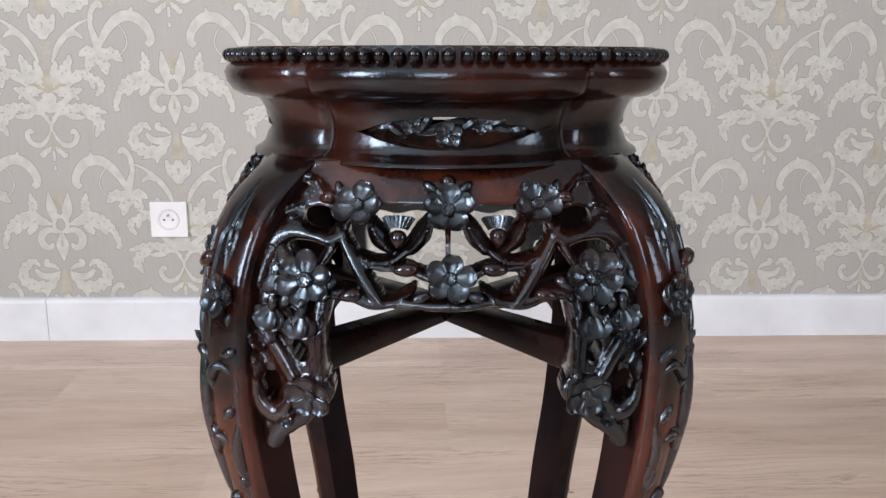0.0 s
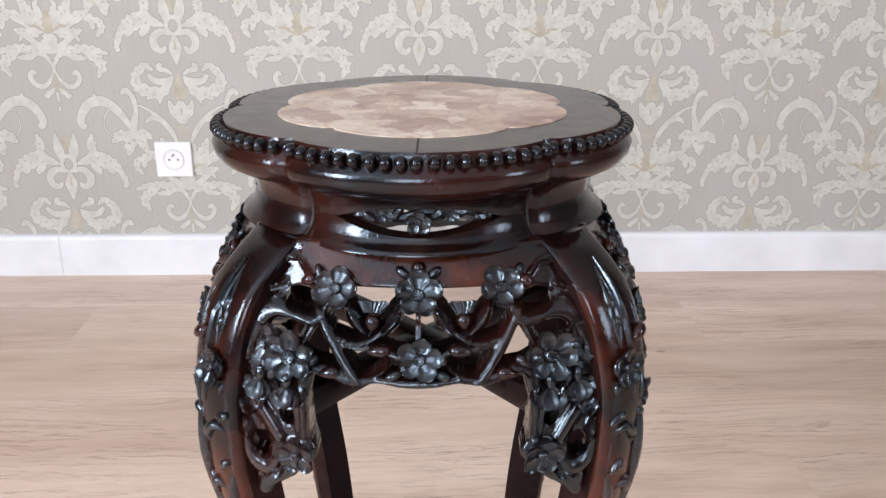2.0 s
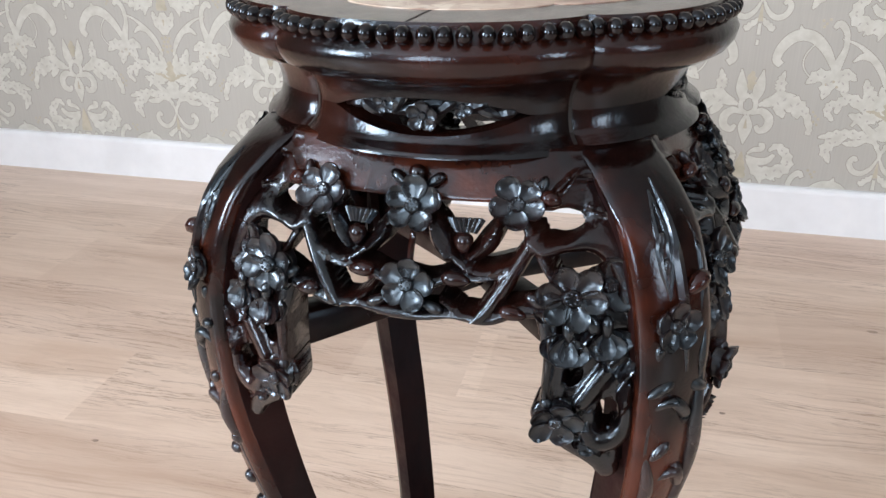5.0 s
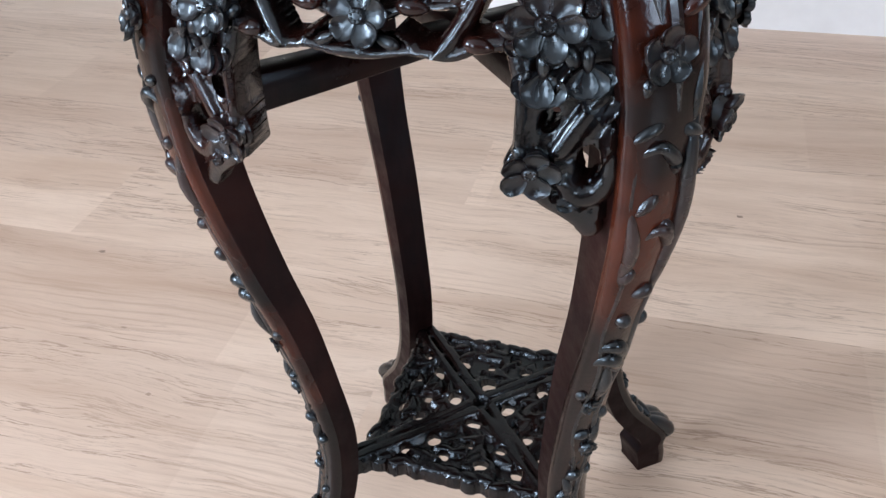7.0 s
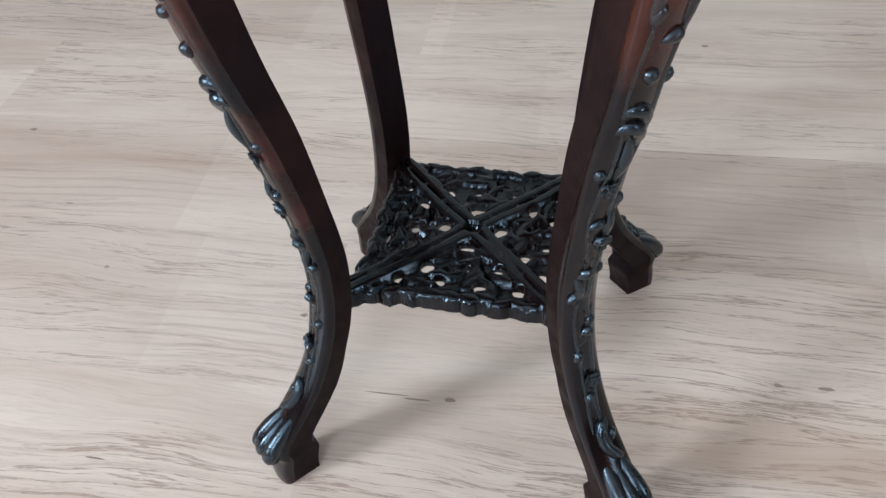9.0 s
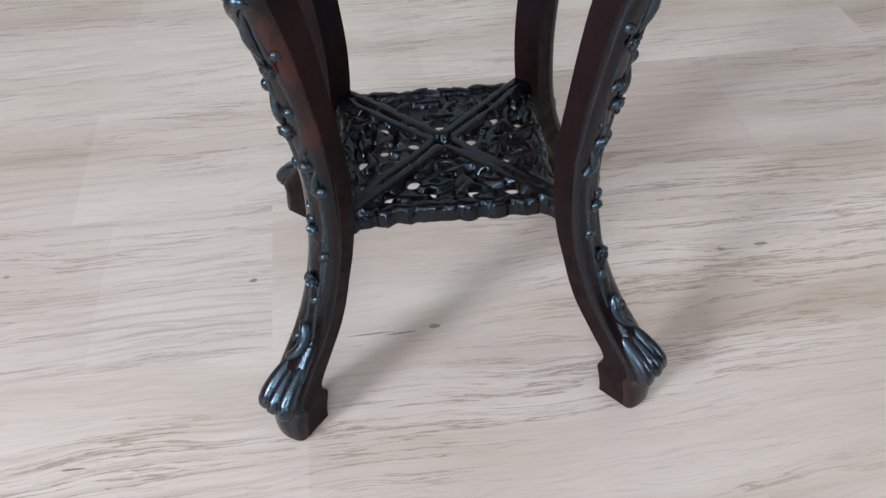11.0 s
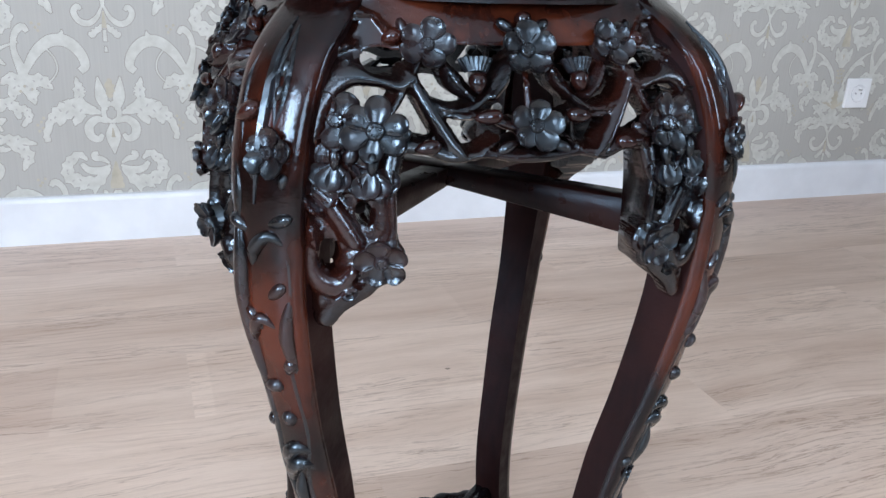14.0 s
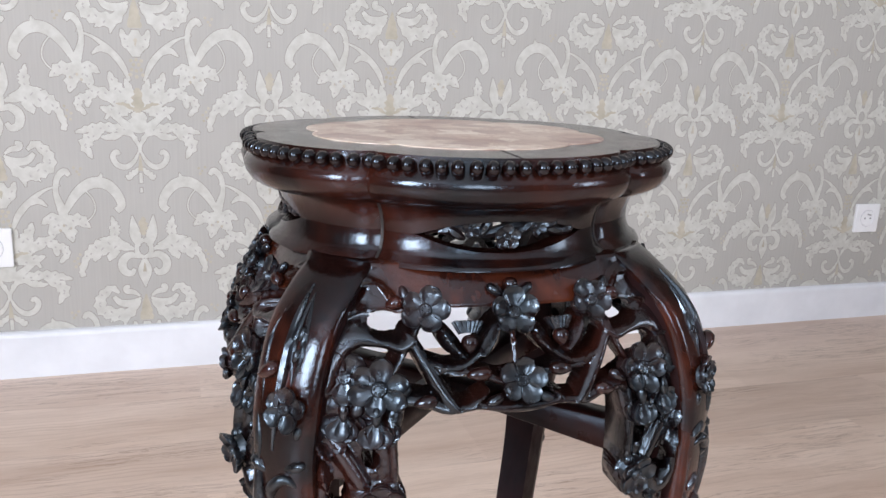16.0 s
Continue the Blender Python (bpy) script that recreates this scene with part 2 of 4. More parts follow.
# ---- building helpers ----
def mesh_from(name, verts, faces, mat, smooth=True):
    me = bpy.data.meshes.new(name)
    me.from_pydata([tuple(v) for v in verts], [], faces)
    me.materials.append(mat)
    me.update()
    if smooth:
        me.polygons.foreach_set("use_smooth", [True] * len(me.polygons))
        me.set_sharp_from_angle(angle=radians(48))
    return me


def bm_mesh(name, bm, mat, smooth=False):
    bmesh.ops.recalc_face_normals(bm, faces=bm.faces[:])
    me = bpy.data.meshes.new(name)
    bm.to_mesh(me)
    bm.free()
    me.materials.append(mat)
    if smooth:
        me.polygons.foreach_set("use_smooth", [True] * len(me.polygons))
    return me


def part(name, me, parent, label=""):
    ob = new(name, me)
    ob.parent = parent
    return tagged(ob, label)


def box_bm(x0, x1, y0, y1, z0, z1, bevel=0.0):
    bm = bmesh.new()
    bmesh.ops.create_cube(bm, size=1)
    for v in bm.verts:
        v.co = Vector(((x0 + x1) / 2 + v.co.x * (x1 - x0), (y0 + y1) / 2 + v.co.y * (y1 - y0), (z0 + z1) / 2 + v.co.z * (z1 - z0)))
    if bevel:
        bmesh.ops.bevel(bm, geom=bm.edges[:], offset=bevel, segments=2, affect="EDGES", profile=0.6)
    return bm


class Soup:
    """Verts and faces gathered for one mesh."""

    def __init__(self):
        self.v, self.f = [], []

    def add(self, verts, faces):
        o = len(self.v)
        self.v += [Vector(p) for p in verts]
        self.f += [tuple(o + i for i in f) for f in faces]
        return self

    def loft(self, rings, caps=True, closed=True):
        n = len(rings[0])
        verts = [p for r in rings for p in r]
        faces = []
        for i in range(len(rings) - 1):
            for j in range(n if closed else n - 1):
                k = (j + 1) % n
                faces.append((i * n + j, i * n + k, (i + 1) * n + k, (i + 1) * n + j))
        if caps and closed:
            faces.append(tuple(range(n - 1, -1, -1)))
            faces.append(tuple((len(rings) - 1) * n + j for j in range(n)))
        return self.add(verts, faces)

    def mesh(self, name, mat, smooth=True):
        return mesh_from(name, self.v, self.f, mat, smooth)


def smooth_path(points, steps=5):
    """Catmull-Rom through points (any dimension)."""
    pts = [np.array(p, float) for p in points]
    pts = [2 * pts[0] - pts[1]] + pts + [2 * pts[-1] - pts[-2]]
    out = []
    for a, b, c, d in zip(pts, pts[1:], pts[2:], pts[3:]):
        for s in range(steps):
            t = s / steps
            out.append(0.5 * (2 * b + (c - a) * t + (2 * a - 5 * b + 4 * c - d) * t * t + (3 * b - a - 3 * c + d) * t ** 3))
    out.append(pts[-2])
    return out


def interp(table, z):
    """Smooth value from a table of (z, value), z descending or ascending."""
    t = sorted(table)
    xs, ys = [p[0] for p in t], [p[1] for p in t]
    return float(np.interp(z, xs, ys))


def eased(table, steps=6):
    """The table with a smooth curve laid through it."""
    return [tuple(p) for p in smooth_path(table, steps)]


def petal_shape(n_across=8):
    """One rounded, slightly hollow petal of unit length: x along, y across, z up."""
    verts, faces = [], []
    along = [0, 0.22, 0.42, 0.6, 0.76, 0.88, 0.96, 1.0]
    n_along = len(along) - 1
    for a in along:
        wid = 0.11 + 0.33 * math.sin(math.pi / 2 * a / 0.55) if a < 0.55 else 0.05 + 0.39 * math.sqrt(1 - ((a - 0.55) / 0.45) ** 2)
        for j in range(n_across + 1):
            b = 2 * j / n_across - 1
            hollow = math.sin(math.pi * min(1, a * 1.02)) * (1 - b * b)
            rim = 0.055 * math.exp(-((a - 0.93) / 0.09) ** 2) + 0.03 * max(0.0, abs(b) - 0.7) / 0.3
            root = 0.12 * math.exp(-(a / 0.2) ** 2)
            verts.append((0.14 + 0.86 * a, b * wid, 0.19 + 0.08 * a - 0.12 * hollow + rim - root))
    top = len(verts)
    m = n_across + 1
    for i in range(n_along):
        for j in range(n_across):
            faces.append((i * m + j, (i + 1) * m + j, (i + 1) * m + j + 1, i * m + j + 1))
    rim = [j for j in range(m)] + [i * m + m - 1 for i in range(1, n_along + 1)] + [n_along * m + j for j in range(m - 2, -1, -1)] + [i * m for i in range(n_along - 1, 0, -1)]
    verts += [(verts[k][0] * 1.02, verts[k][1] * 1.03, verts[k][2] - 0.05) for k in rim]
    verts += [(verts[k][0] * 0.92, verts[k][1] * 0.8, verts[k][2] - 0.28) for k in rim]
    L = len(rim)
    for a in range(L):
        b = (a + 1) % L
        faces.append((rim[b], rim[a], top + a, top + b))
        faces.append((top + b, top + a, top + L + a, top + L + b))
    return verts, faces


PETAL = petal_shape()


def dome(soup, c, ax, r, h, seg=8, rings=3, scale=(1, 1)):
    """A low dome on a base at c; ax: three unit axes (x, y, up)."""
    x, y, n = ax
    rows = []
    for i in range(rings):
        a = math.pi / 2 * i / rings
        rows.append([c + x * (r * scale[0] * math.cos(a) * math.cos(2 * math.pi * j / seg)) + y * (r * scale[1] * math.cos(a) * math.sin(2 * math.pi * j / seg)) + n * (h * math.sin(a)) for j in range(seg)])
    soup.loft(rows, caps=False)
    o = len(soup.v)
    soup.v.append(c + n * h)
    k = o - seg
    soup.f += [(k + j, k + (j + 1) % seg, o) for j in range(seg)]


def axes_from(n, turn=0.0, hint=Vector((0, 0, 1))):
    n = Vector(n).normalized()
    y = (hint - n * hint.dot(n)).normalized()
    x = y.cross(n)
    c, s = math.cos(turn), math.sin(turn)
    return x * c + y * s, y * c - x * s, n


def blossom(soup, c, n, radius, turn=0.0, petals=5, lift=1.0, half=False):
    """A carved blossom: cupped petals round a beaded button."""
    c = Vector(c)
    x, y, n = axes_from(n, turn)
    for k in range(petals):
        a = 2 * math.pi * k / petals + random.uniform(-0.08, 0.08)
        px, py = x * math.cos(a) + y * math.sin(a), y * math.cos(a) - x * math.sin(a)
        s = radius * random.uniform(0.94, 1.05)
        tilt = random.uniform(-0.12, 0.10)
        w = 5.0 / petals * 0.99
        soup.add([c + px * (s * v[0]) + py * (s * v[1] * w) + n * (s * lift * (v[2] + tilt * v[0] + (0.035 if k % 2 else 0))) for v in PETAL[0]], PETAL[1])
    soup.loft([[c + x * (radius * q * math.cos(2 * math.pi * j / 12)) + y * (radius * q * math.sin(2 * math.pi * j / 12)) + n * (radius * h) for j in range(12)] for q, h in ((0.29, -0.1), (0.28, 0.22), (0.22, 0.27), (0.1, 0.25))])
    for k in range(7):
        a = 2 * math.pi * k / 7
        dome(soup, c + x * (radius * 0.16 * math.cos(a)) + y * (radius * 0.16 * math.sin(a)) + n * radius * 0.25, (x, y, n), radius * 0.065, radius * 0.07, 5, 2)
    rows = [[c + x * (radius * q * math.cos(2 * math.pi * j / 12)) + y * (radius * q * math.sin(2 * math.pi * j / 12)) + n * h for j in range(12)] for q, h in ((0.72, -0.4 * radius), (0.6, 0.05 * radius))]
    soup.loft(rows)


def petal_leaf(soup, c, n, turn, size, lift=1.0):
    """A single carved leaf, hollow like a petal, springing from c."""
    x, y, n = axes_from(n, turn)
    soup.add([Vector(c) + x * (size * v[0]) + y * (size * v[1]) + n * (size * lift * (v[2] - 0.1)) for v in PETAL[0]], PETAL[1])


def tube(soup, points, radii, seg=8, depth=None, normal=None, steps=4):
    """A tapered branch through points; depth: how far its section reaches along normal(p)."""
    rr = radii if isinstance(radii, (list, tuple)) else (radii,) * len(points)
    path = smooth_path([(*p, r) for p, r in zip(points, rr)], steps)
    rings = []
    for i, q in enumerate(path):
        a, b = path[max(0, i - 1)], path[min(len(path) - 1, i + 1)]
        t = Vector((b - a)[:3]).normalized()
        p = Vector(q[:3])
        n = normal(p) if normal else Vector((0, 0, 1)) if abs(t.z) < 0.9 else Vector((1, 0, 0))
        s = t.cross(n).normalized()
        n = s.cross(t).normalized()
        r = max(0.0004, q[3])
        d = depth if depth else r
        ring = []
        for j in range(seg):
            ca, sa = math.cos(2 * math.pi * j / seg), math.sin(2 * math.pi * j / seg)
            out = r * sa if sa > 0 else (r * sa if not depth else depth * sa)
            ring.append(p + s * (r * ca) + n * out)
        rings.append(ring)
    soup.loft(rings)


def egg(soup, c, ax, length, width, seg=8, rings=6):
    """A bud: an egg along ax[0]."""
    x, y, n = ax
    rows = []
    for i in range(rings + 1):
        a = math.pi * i / rings
        r = max(0.02, math.sin(a)) * width * (1 - 0.25 * math.cos(a))
        rows.append([c - x * (length * math.cos(a)) + y * (r * math.cos(2 * math.pi * j / seg)) + n * (r * math.sin(2 * math.pi * j / seg)) for j in range(seg)])
    soup.loft(rows)


# ---- the room ----
def build_room():
    r = ROOM
    x0, x1, y0, y1, z1 = r["x0"], r["x1"], r["y0"], r["y1"], r["z1"]
    floor = new("floor", bm_mesh("floor", box_bm(x0 - 0.1, x1 + 0.1, y0 - 0.1, y1 + 0.1, -0.12, -0.004), JOINT))
    tagged(floor, "pale oak laminate floor with staggered planks", "floor", kind="structure")
    north = new("wall_north", bm_mesh("wall_north", box_bm(x0, x1, y1, y1 + 0.12, 0, z1), PAPER))
    tagged(north, "greige wall papered with a cream damask", "wall", kind="structure")
    for side in ("west", "east", "south"):
        w0, w1 = WINDOWS[side]
        bm = bmesh.new()
        lo, hi = (y0 - 0.12, y1 + 0.12) if side != "south" else (x0, x1)
        near, far = {"west": (x0 - 0.12, x0), "east": (x1, x1 + 0.12), "south": (y0 - 0.12, y0)}[side]
        for a, b, za, zb in ((lo, w0, 0, z1), (w1, hi, 0, z1), (w0, w1, 0, SILL), (w0, w1, HEAD, z1)):
            xa, xb, ya, yb = (a, b, near, far) if side == "south" else (near, far, a, b)
            s = box_bm(xa, xb, ya, yb, za, zb)
            me = bpy.data.meshes.new("tmp")
            s.to_mesh(me)
            s.free()
            bm.from_mesh(me)
            bpy.data.meshes.remove(me)
        # added out of view; dark to hold down reflections on the stand
        tagged(new("wall_" + side, bm_mesh("wall_" + side, bm, FARWALL)), "unseen wall with a window opening, kept dark to cut reflections", "wall", kind="structure")
    tagged(new("ceiling", bm_mesh("ceiling", box_bm(x0 - 0.1, x1 + 0.1, y0 - 0.1, y1 + 0.1, z1, z1 + 0.1), CEILING)), "plain white ceiling", "ceiling", kind="structure")
    # skirting board with a rounded upper edge
    for a, b in ((x0, -0.757), (-0.7558, x1)):
        prof = [(0, 0.0), (-0.014, 0.0), (-0.014, 0.089), (-0.0125, 0.095), (-0.008, 0.0985), (0, 0.0995)]
        s = Soup()
        s.loft([[Vector((x, y1 - 0.0005 + p[0], p[1])) for p in prof] for x in (a, b)])
        ob = new("baseboard", s.mesh("baseboard", WHITE, False))
        tagged(ob, "white painted skirting board along the papered wall", "skirting board", kind="structure")


build_room()


def socket(x, z):
    """A white wall socket: bevelled plate, round well, two contact holes and an earth pin."""
    y = ROOM["y1"]
    base = new("wall_socket", bm_mesh("wall_socket", box_bm(-0.0405, 0.0405, -0.009, 0, -0.0405, 0.0405, 0.003), PLASTIC))
    base.matrix_world = pose(x, y - 0.001, z)
    tagged(base, "white square plastic wall socket on the damask wallpaper", "wall socket", group="wall sockets")
    s = Soup()
    rows = []
    for r, d in ((0.0225, -0.0092), (0.0225, -0.0112), (0.0205, -0.0112), (0.0195, -0.0094)):
        rows.append([Vector((r * math.cos(a * math.pi / 12), d, r * math.sin(a * math.pi / 12))) for a in range(24)])
    s.loft(rows)
    part("socket_well", s.mesh("socket_well", PLASTIC), base, "round recessed well")
    # grey ring that paints in the shade of the recess; the well stands proud
    ring = Soup()
    ring.loft([[Vector((r * math.cos(a * math.pi / 16), d, r * math.sin(a * math.pi / 16))) for a in range(32)] for r, d in ((0.0242, -0.0088), (0.0242, -0.0094), (0.0228, -0.0094), (0.0228, -0.0088))], caps=False)
    part("shadow_gap", ring.mesh("shadow_gap", plain_material("grey_plastic", (0.55, 0.56, 0.58), 0.5)), base, "thin grey ring for the shade round the well")
    for px in (-0.0095, 0.0095):
        h = Soup()
        h.loft([[Vector((px + 0.0025 * math.cos(a * math.pi / 6), d, 0.0025 * math.sin(a * math.pi / 6))) for a in range(12)] for d in (-0.0093, -0.0099)])
        part("contact_hole", h.mesh("contact_hole", plain_material("grey_hole", (0.16, 0.16, 0.17), 0.6)), base, "dark round contact hole")
    p = Soup()
    p.loft([[Vector((0.0024 * math.cos(a * math.pi / 6), d, 0.011 + 0.0024 * math.sin(a * math.pi / 6))) for a in range(12)] for d in (-0.0093, -0.019)])
    part("earth_pin", p.mesh("earth_pin", plain_material("grey_metal", (0.4, 0.4, 0.4), 0.3)), base, "grey metal earth pin")
    return base


socket(-0.473, 0.281)
socket(1.742, 0.293)


# ---- the damask print on the north wall ----
REPEAT_X, REPEAT_Z, AXIS, RING_Z = 0.53, 0.614, -0.712, 0.268


class Print:
    """Flat raised ribbons of one colour, in millimetres round the fleur's ring."""

    def __init__(self, veins=None):
        self.rings = []
        self.veins = veins

    def stroke(self, pts, widths, serr=0.0, mirror=True, steps=4):
        path = smooth_path([(*p, w) for p, w in zip(pts, widths)], steps)
        for sx in ((1, -1) if mirror else (1,)):
            ribbon = []
            for i, q in enumerate(path):
                a, b = path[max(0, i - 1)], path[min(len(path) - 1, i + 1)]
                d = np.array((b - a)[:2])
                d = d / (np.hypot(*d) + 1e-9)
                w = max(0.3, q[2])
                wl = w * (1 + serr * (1 if i % 2 else -1))
                wr = w * (1 + serr * (-1 if i % 4 < 2 else 1) * 0.7)
                ribbon.append(((sx * (q[0] - d[1] * wl), q[1] + d[0] * wl), (sx * q[0], q[1]), (sx * (q[0] + d[1] * wr), q[1] - d[0] * wr)))
            self.rings.append((ribbon, sx))
        if serr > 0.15 and self.veins is not None and mirror:
            a = len(path)
            keep = path[max(1, a // 5): a - max(1, a // 5)]
            for q, k in enumerate(keep[1:-1:2]):
                w = k[2] * 0.5
                if w > 3.5:
                    side = 1 if q % 2 else -1
                    self.veins.stroke([(k[0] - 0.2 * w, k[1] + 0.15 * side * w), (k[0] + 0.1 * w, k[1] + 0.5 * side * w), (k[0] + 0.45 * w, k[1] + 0.95 * side * w)], (0.6, 1.7, 0.5), 0.0, True, 2)

    def dots(self, pts, r, mirror=True):
        for x, z in pts:
            for sx in ((1, -1) if mirror and x else (1,)):
                self.rings.append(([[(sx * (x + r * k * math.cos(a)), z + r * k * math.sin(a)) for k in (1, 0.5, 0)] for a in [2 * math.pi * j / 6 for j in range(7)]], sx))


vein, gold = Print(), Print()
cream = Print(vein)
S, G = cream.stroke, gold.stroke
# fleur
S([(11, 6), (16, 30), (19, 50), (21, 73)], (4, 11, 8, 1))
S([(55, 22), (57, 40), (57, 54), (61, 72)], (2, 10.5, 8, 1), 0.25)
S([(28, 10), (42, 18), (53, 27)], (1.5, 2, 2))
S([(0, 21), (13, 11), (13, -9), (0, -19)], (5, 4.5, 4.5, 4))
S([(20, 0), (44, 8), (68, 10), (94, 3), (113, -14), (124, -42), (122, -56)], (3, 10, 17, 15, 8, 6, 5), 0.2)
S([(40, 10), (58, 24), (88, 24)], (3, 7, 1), 0.15)
S([(50, -2), (66, -14), (70, -24)], (4, 8, 1), 0.1)
S([(84, -4), (96, -16), (98, -24)], (4, 7, 1), 0.1)
S([(8, -18), (28, -12), (44, -26), (42, -46), (28, -53), (20, -43)], (3, 7, 8.5, 8, 6.5, 3.5))
S([(0, -22), (0, -48), (0, -84)], (5, 14, 1), 0, False)
S([(54, -96), (68, -84), (88, -101), (92, -126), (70, -141), (40, -143), (12, -114)], (3, 7, 10, 12, 14, 13, 3), 0.2)
S([(10, -108), (30, -119), (52, -117), (65, -103)], (2, 7.5, 7, 4))
S([(12, -104), (24, -95), (38, -92), (40, -84), (32, -82)], (2, 5, 6, 5, 3.5))
S([(28, -130), (42, -154), (46, -170)], (7, 6, 1))
S([(58, -138), (74, -160)], (7, 1))
S([(82, -128), (98, -142)], (7, 1))
G([(0, -100), (0, -130), (0, -158)], (1.5, 10, 14), 0.1, False)
G([(0, 70), (0, 50), (0, 30)], (3, 9, 3), 0.3, False)
G([(0, -30), (0, -50)], (1, 4), 0, False)
# spray
S([(0, 164), (0, 142)], (3, 3.5), 0, False)
S([(0, 132), (0, 122)], (2, 3), 0, False)
S([(3, 174), (15, 162), (28, 152)], (2, 6, 5), 0.3)
G([(0, 200), (0, 168)], (1.5, 5), 0, False)
S([(2, 208), (12, 188), (28, 176), (45, 181), (53, 197), (46, 208), (40, 202)], (2, 4, 5.5, 5.5, 5.5, 5, 3))
S([(0, 224), (0, 206)], (4.5, 3), 0, False)
S([(2, 220), (12, 240), (35, 254), (65, 258), (95, 254), (121, 247)], (3, 5, 8, 9, 8, 2), 0.25)
S([(68, 252), (92, 238), (104, 220), (92, 194)], (5, 11, 11, 1.5), 0.25)
S([(28, 247), (55, 238), (74, 238)], (4, 7, 1.5), 0.2)
S([(2, 252), (20, 260), (40, 276), (54, 285), (63, 274)], (6, 8, 6, 4.5, 2.5))
S([(0, 246), (0, 266), (0, 290)], (5, 18, 10), 0.2, False)
S([(8, 292), (28, 320), (44, 345), (52, 369)], (6, 13, 11, 2), 0.22)
S([(14, 290), (44, 312), (74, 330), (92, 319), (96, 298)], (5, 11, 10, 9, 3), 0.22)
S([(20, 286), (50, 291), (72, 298)], (6, 10, 2), 0.2)
S([(92, 322), (108, 316), (113, 300), (100, 283)], (3, 7.5, 7, 3), 0.2)
S([(6, 305), (16, 335), (22, 356)], (4, 8, 2), 0.15)
G([(0, 288), (0, 312), (0, 338)], (6, 11, 4), 0.3, False)
G([(6, 292), (24, 304), (42, 306)], (2, 4, 1), 0.3)
gold.dots([(0, 372), (9, 374), (5, 384), (12, 364), (0, 360), (10, 392), (0, 394)], 4)
S([(0, 400), (0, 424), (0, 452)], (7, 19, 6), 0, False)
S([(9, 412), (19, 432), (26, 453)], (6, 9, 2), 0.2)
G([(0, 420), (0, 436)], (1, 3), 0.4, False)
S([(14, 352), (28, 385), (50, 412), (78, 435), (108, 446)], (2.5, 6, 6, 3, 1.2))
S([(46, 408), (66, 414), (82, 403)], (5, 6, 1.5))
S([(114, 374), (108, 400), (100, 430), (104, 460), (118, 475), (127, 466)], (8.5, 8, 5, 5.5, 6.5, 4))
S([(112, 384), (136, 425), (165, 449), (195, 448), (217, 426), (224, 402), (214, 391)], (5, 9, 11, 11, 9.5, 8, 6.5))
S([(176, 452), (186, 462), (188, 470)], (4, 4, 0.6))
S([(152, 440), (170, 415), (172, 390), (155, 369), (134, 366)], (1.3, 1.3, 1.3, 1.3, 1.3))
S([(108, 378), (121, 352), (127, 326)], (5, 14, 1), 0.22)
S([(110, 374), (93, 356), (88, 334)], (5, 13, 1), 0.22)
S([(106, 380), (86, 376), (70, 366)], (5, 11, 1), 0.22)
S([(114, 376), (142, 372), (162, 356)], (5, 13, 1), 0.22)
gold.dots([(112, 362), (124, 356), (104, 352), (142, 474), (149, 480), (136, 482), (146, 468), (131, -16), (138, -22), (129, -28), (136, -34), (126, -8)], 3.2)


def lay_print(pr, name, mat, lift, label):
    """The print laid over the whole wall in a half-drop repeat."""
    v, f = [], []
    y = ROOM["y1"]
    lo, hi, zlo, zhi = ROOM["x0"] + 0.002, ROOM["x1"] - 0.002, 0.03, ROOM["z1"] - 0.004
    for i in range(-8, 16):
        for j in range(-2, 6):
            cx, cz = AXIS + i * REPEAT_X / 2, RING_Z + j * REPEAT_Z + (REPEAT_Z / 2 if i % 2 else 0)
            if cx < lo - 0.25 or cx > hi + 0.25 or cz > zhi + 0.2:
                continue
            for ribbon, sx in pr.rings:
                if max(q[1][1] for q in ribbon) * MM0 + cz < zlo or min(q[1][1] for q in ribbon) * MM0 + cz > zhi:
                    continue
                if max(q[1][0] for q in ribbon) * MM0 + cx < lo or min(q[1][0] for q in ribbon) * MM0 + cx > hi:
                    continue
                o = len(v)
                for row in ribbon:
                    for k, d in ((0, 0.0), (0, lift), (1, lift * 1.25), (2, lift), (2, 0.0)):
                        x, z = row[k]
                        v.append((min(hi, max(lo, cx + x * MM0)), y - 0.00005 - d, min(zhi, max(zlo, cz + z * MM0))))
                for a in range(len(ribbon) - 1):
                    for k in range(4):
                        q = (o + a * 5 + k, o + a * 5 + k + 1, o + a * 5 + k + 6, o + a * 5 + k + 5)
                        f.append(q if sx > 0 else q[::-1])
    ob = part(name, mesh_from(name, v, f, mat, False), bpy.data.objects["wall_north"], label)
    return tagged(ob, kind="stuff")


def fattened(pr, by):
    """The same ribbons with a border of so many millimetres round them."""
    out = Print()
    for ribbon, sx in pr.rings:
        rows = []
        for left, mid, right in ribbon:
            d = np.array(left, float) - np.array(right, float)
            d = d / (np.hypot(*d) + 1e-6) * by
            rows.append((tuple(np.array(left) + d), mid, tuple(np.array(right) - d)))
        for end, step in ((0, 1), (-1, -2)):
            away = np.array(rows[end][1], float) - np.array(rows[step][1], float)
            away = away / (np.hypot(*away) + 1e-6) * by
            rows[end] = tuple(tuple(np.array(q) + away) for q in rows[end])
        out.rings.append((rows, sx))
    return out


MM0 = 0.001
# the border under the leaves paints in the shade of their embossing
lay_print(fattened(cream, 1.7), "wallpaper_outline", EMBOSS_SHADE, 0.00022, "darker greige outline for the emboss shade of the damask")
lay_print(cream, "wallpaper_print", ORNAMENT, 0.0005, "cream embossed damask leaves")
lay_print(vein, "wallpaper_vein", PAPER, 0.0010, "greige veins in the damask leaves")
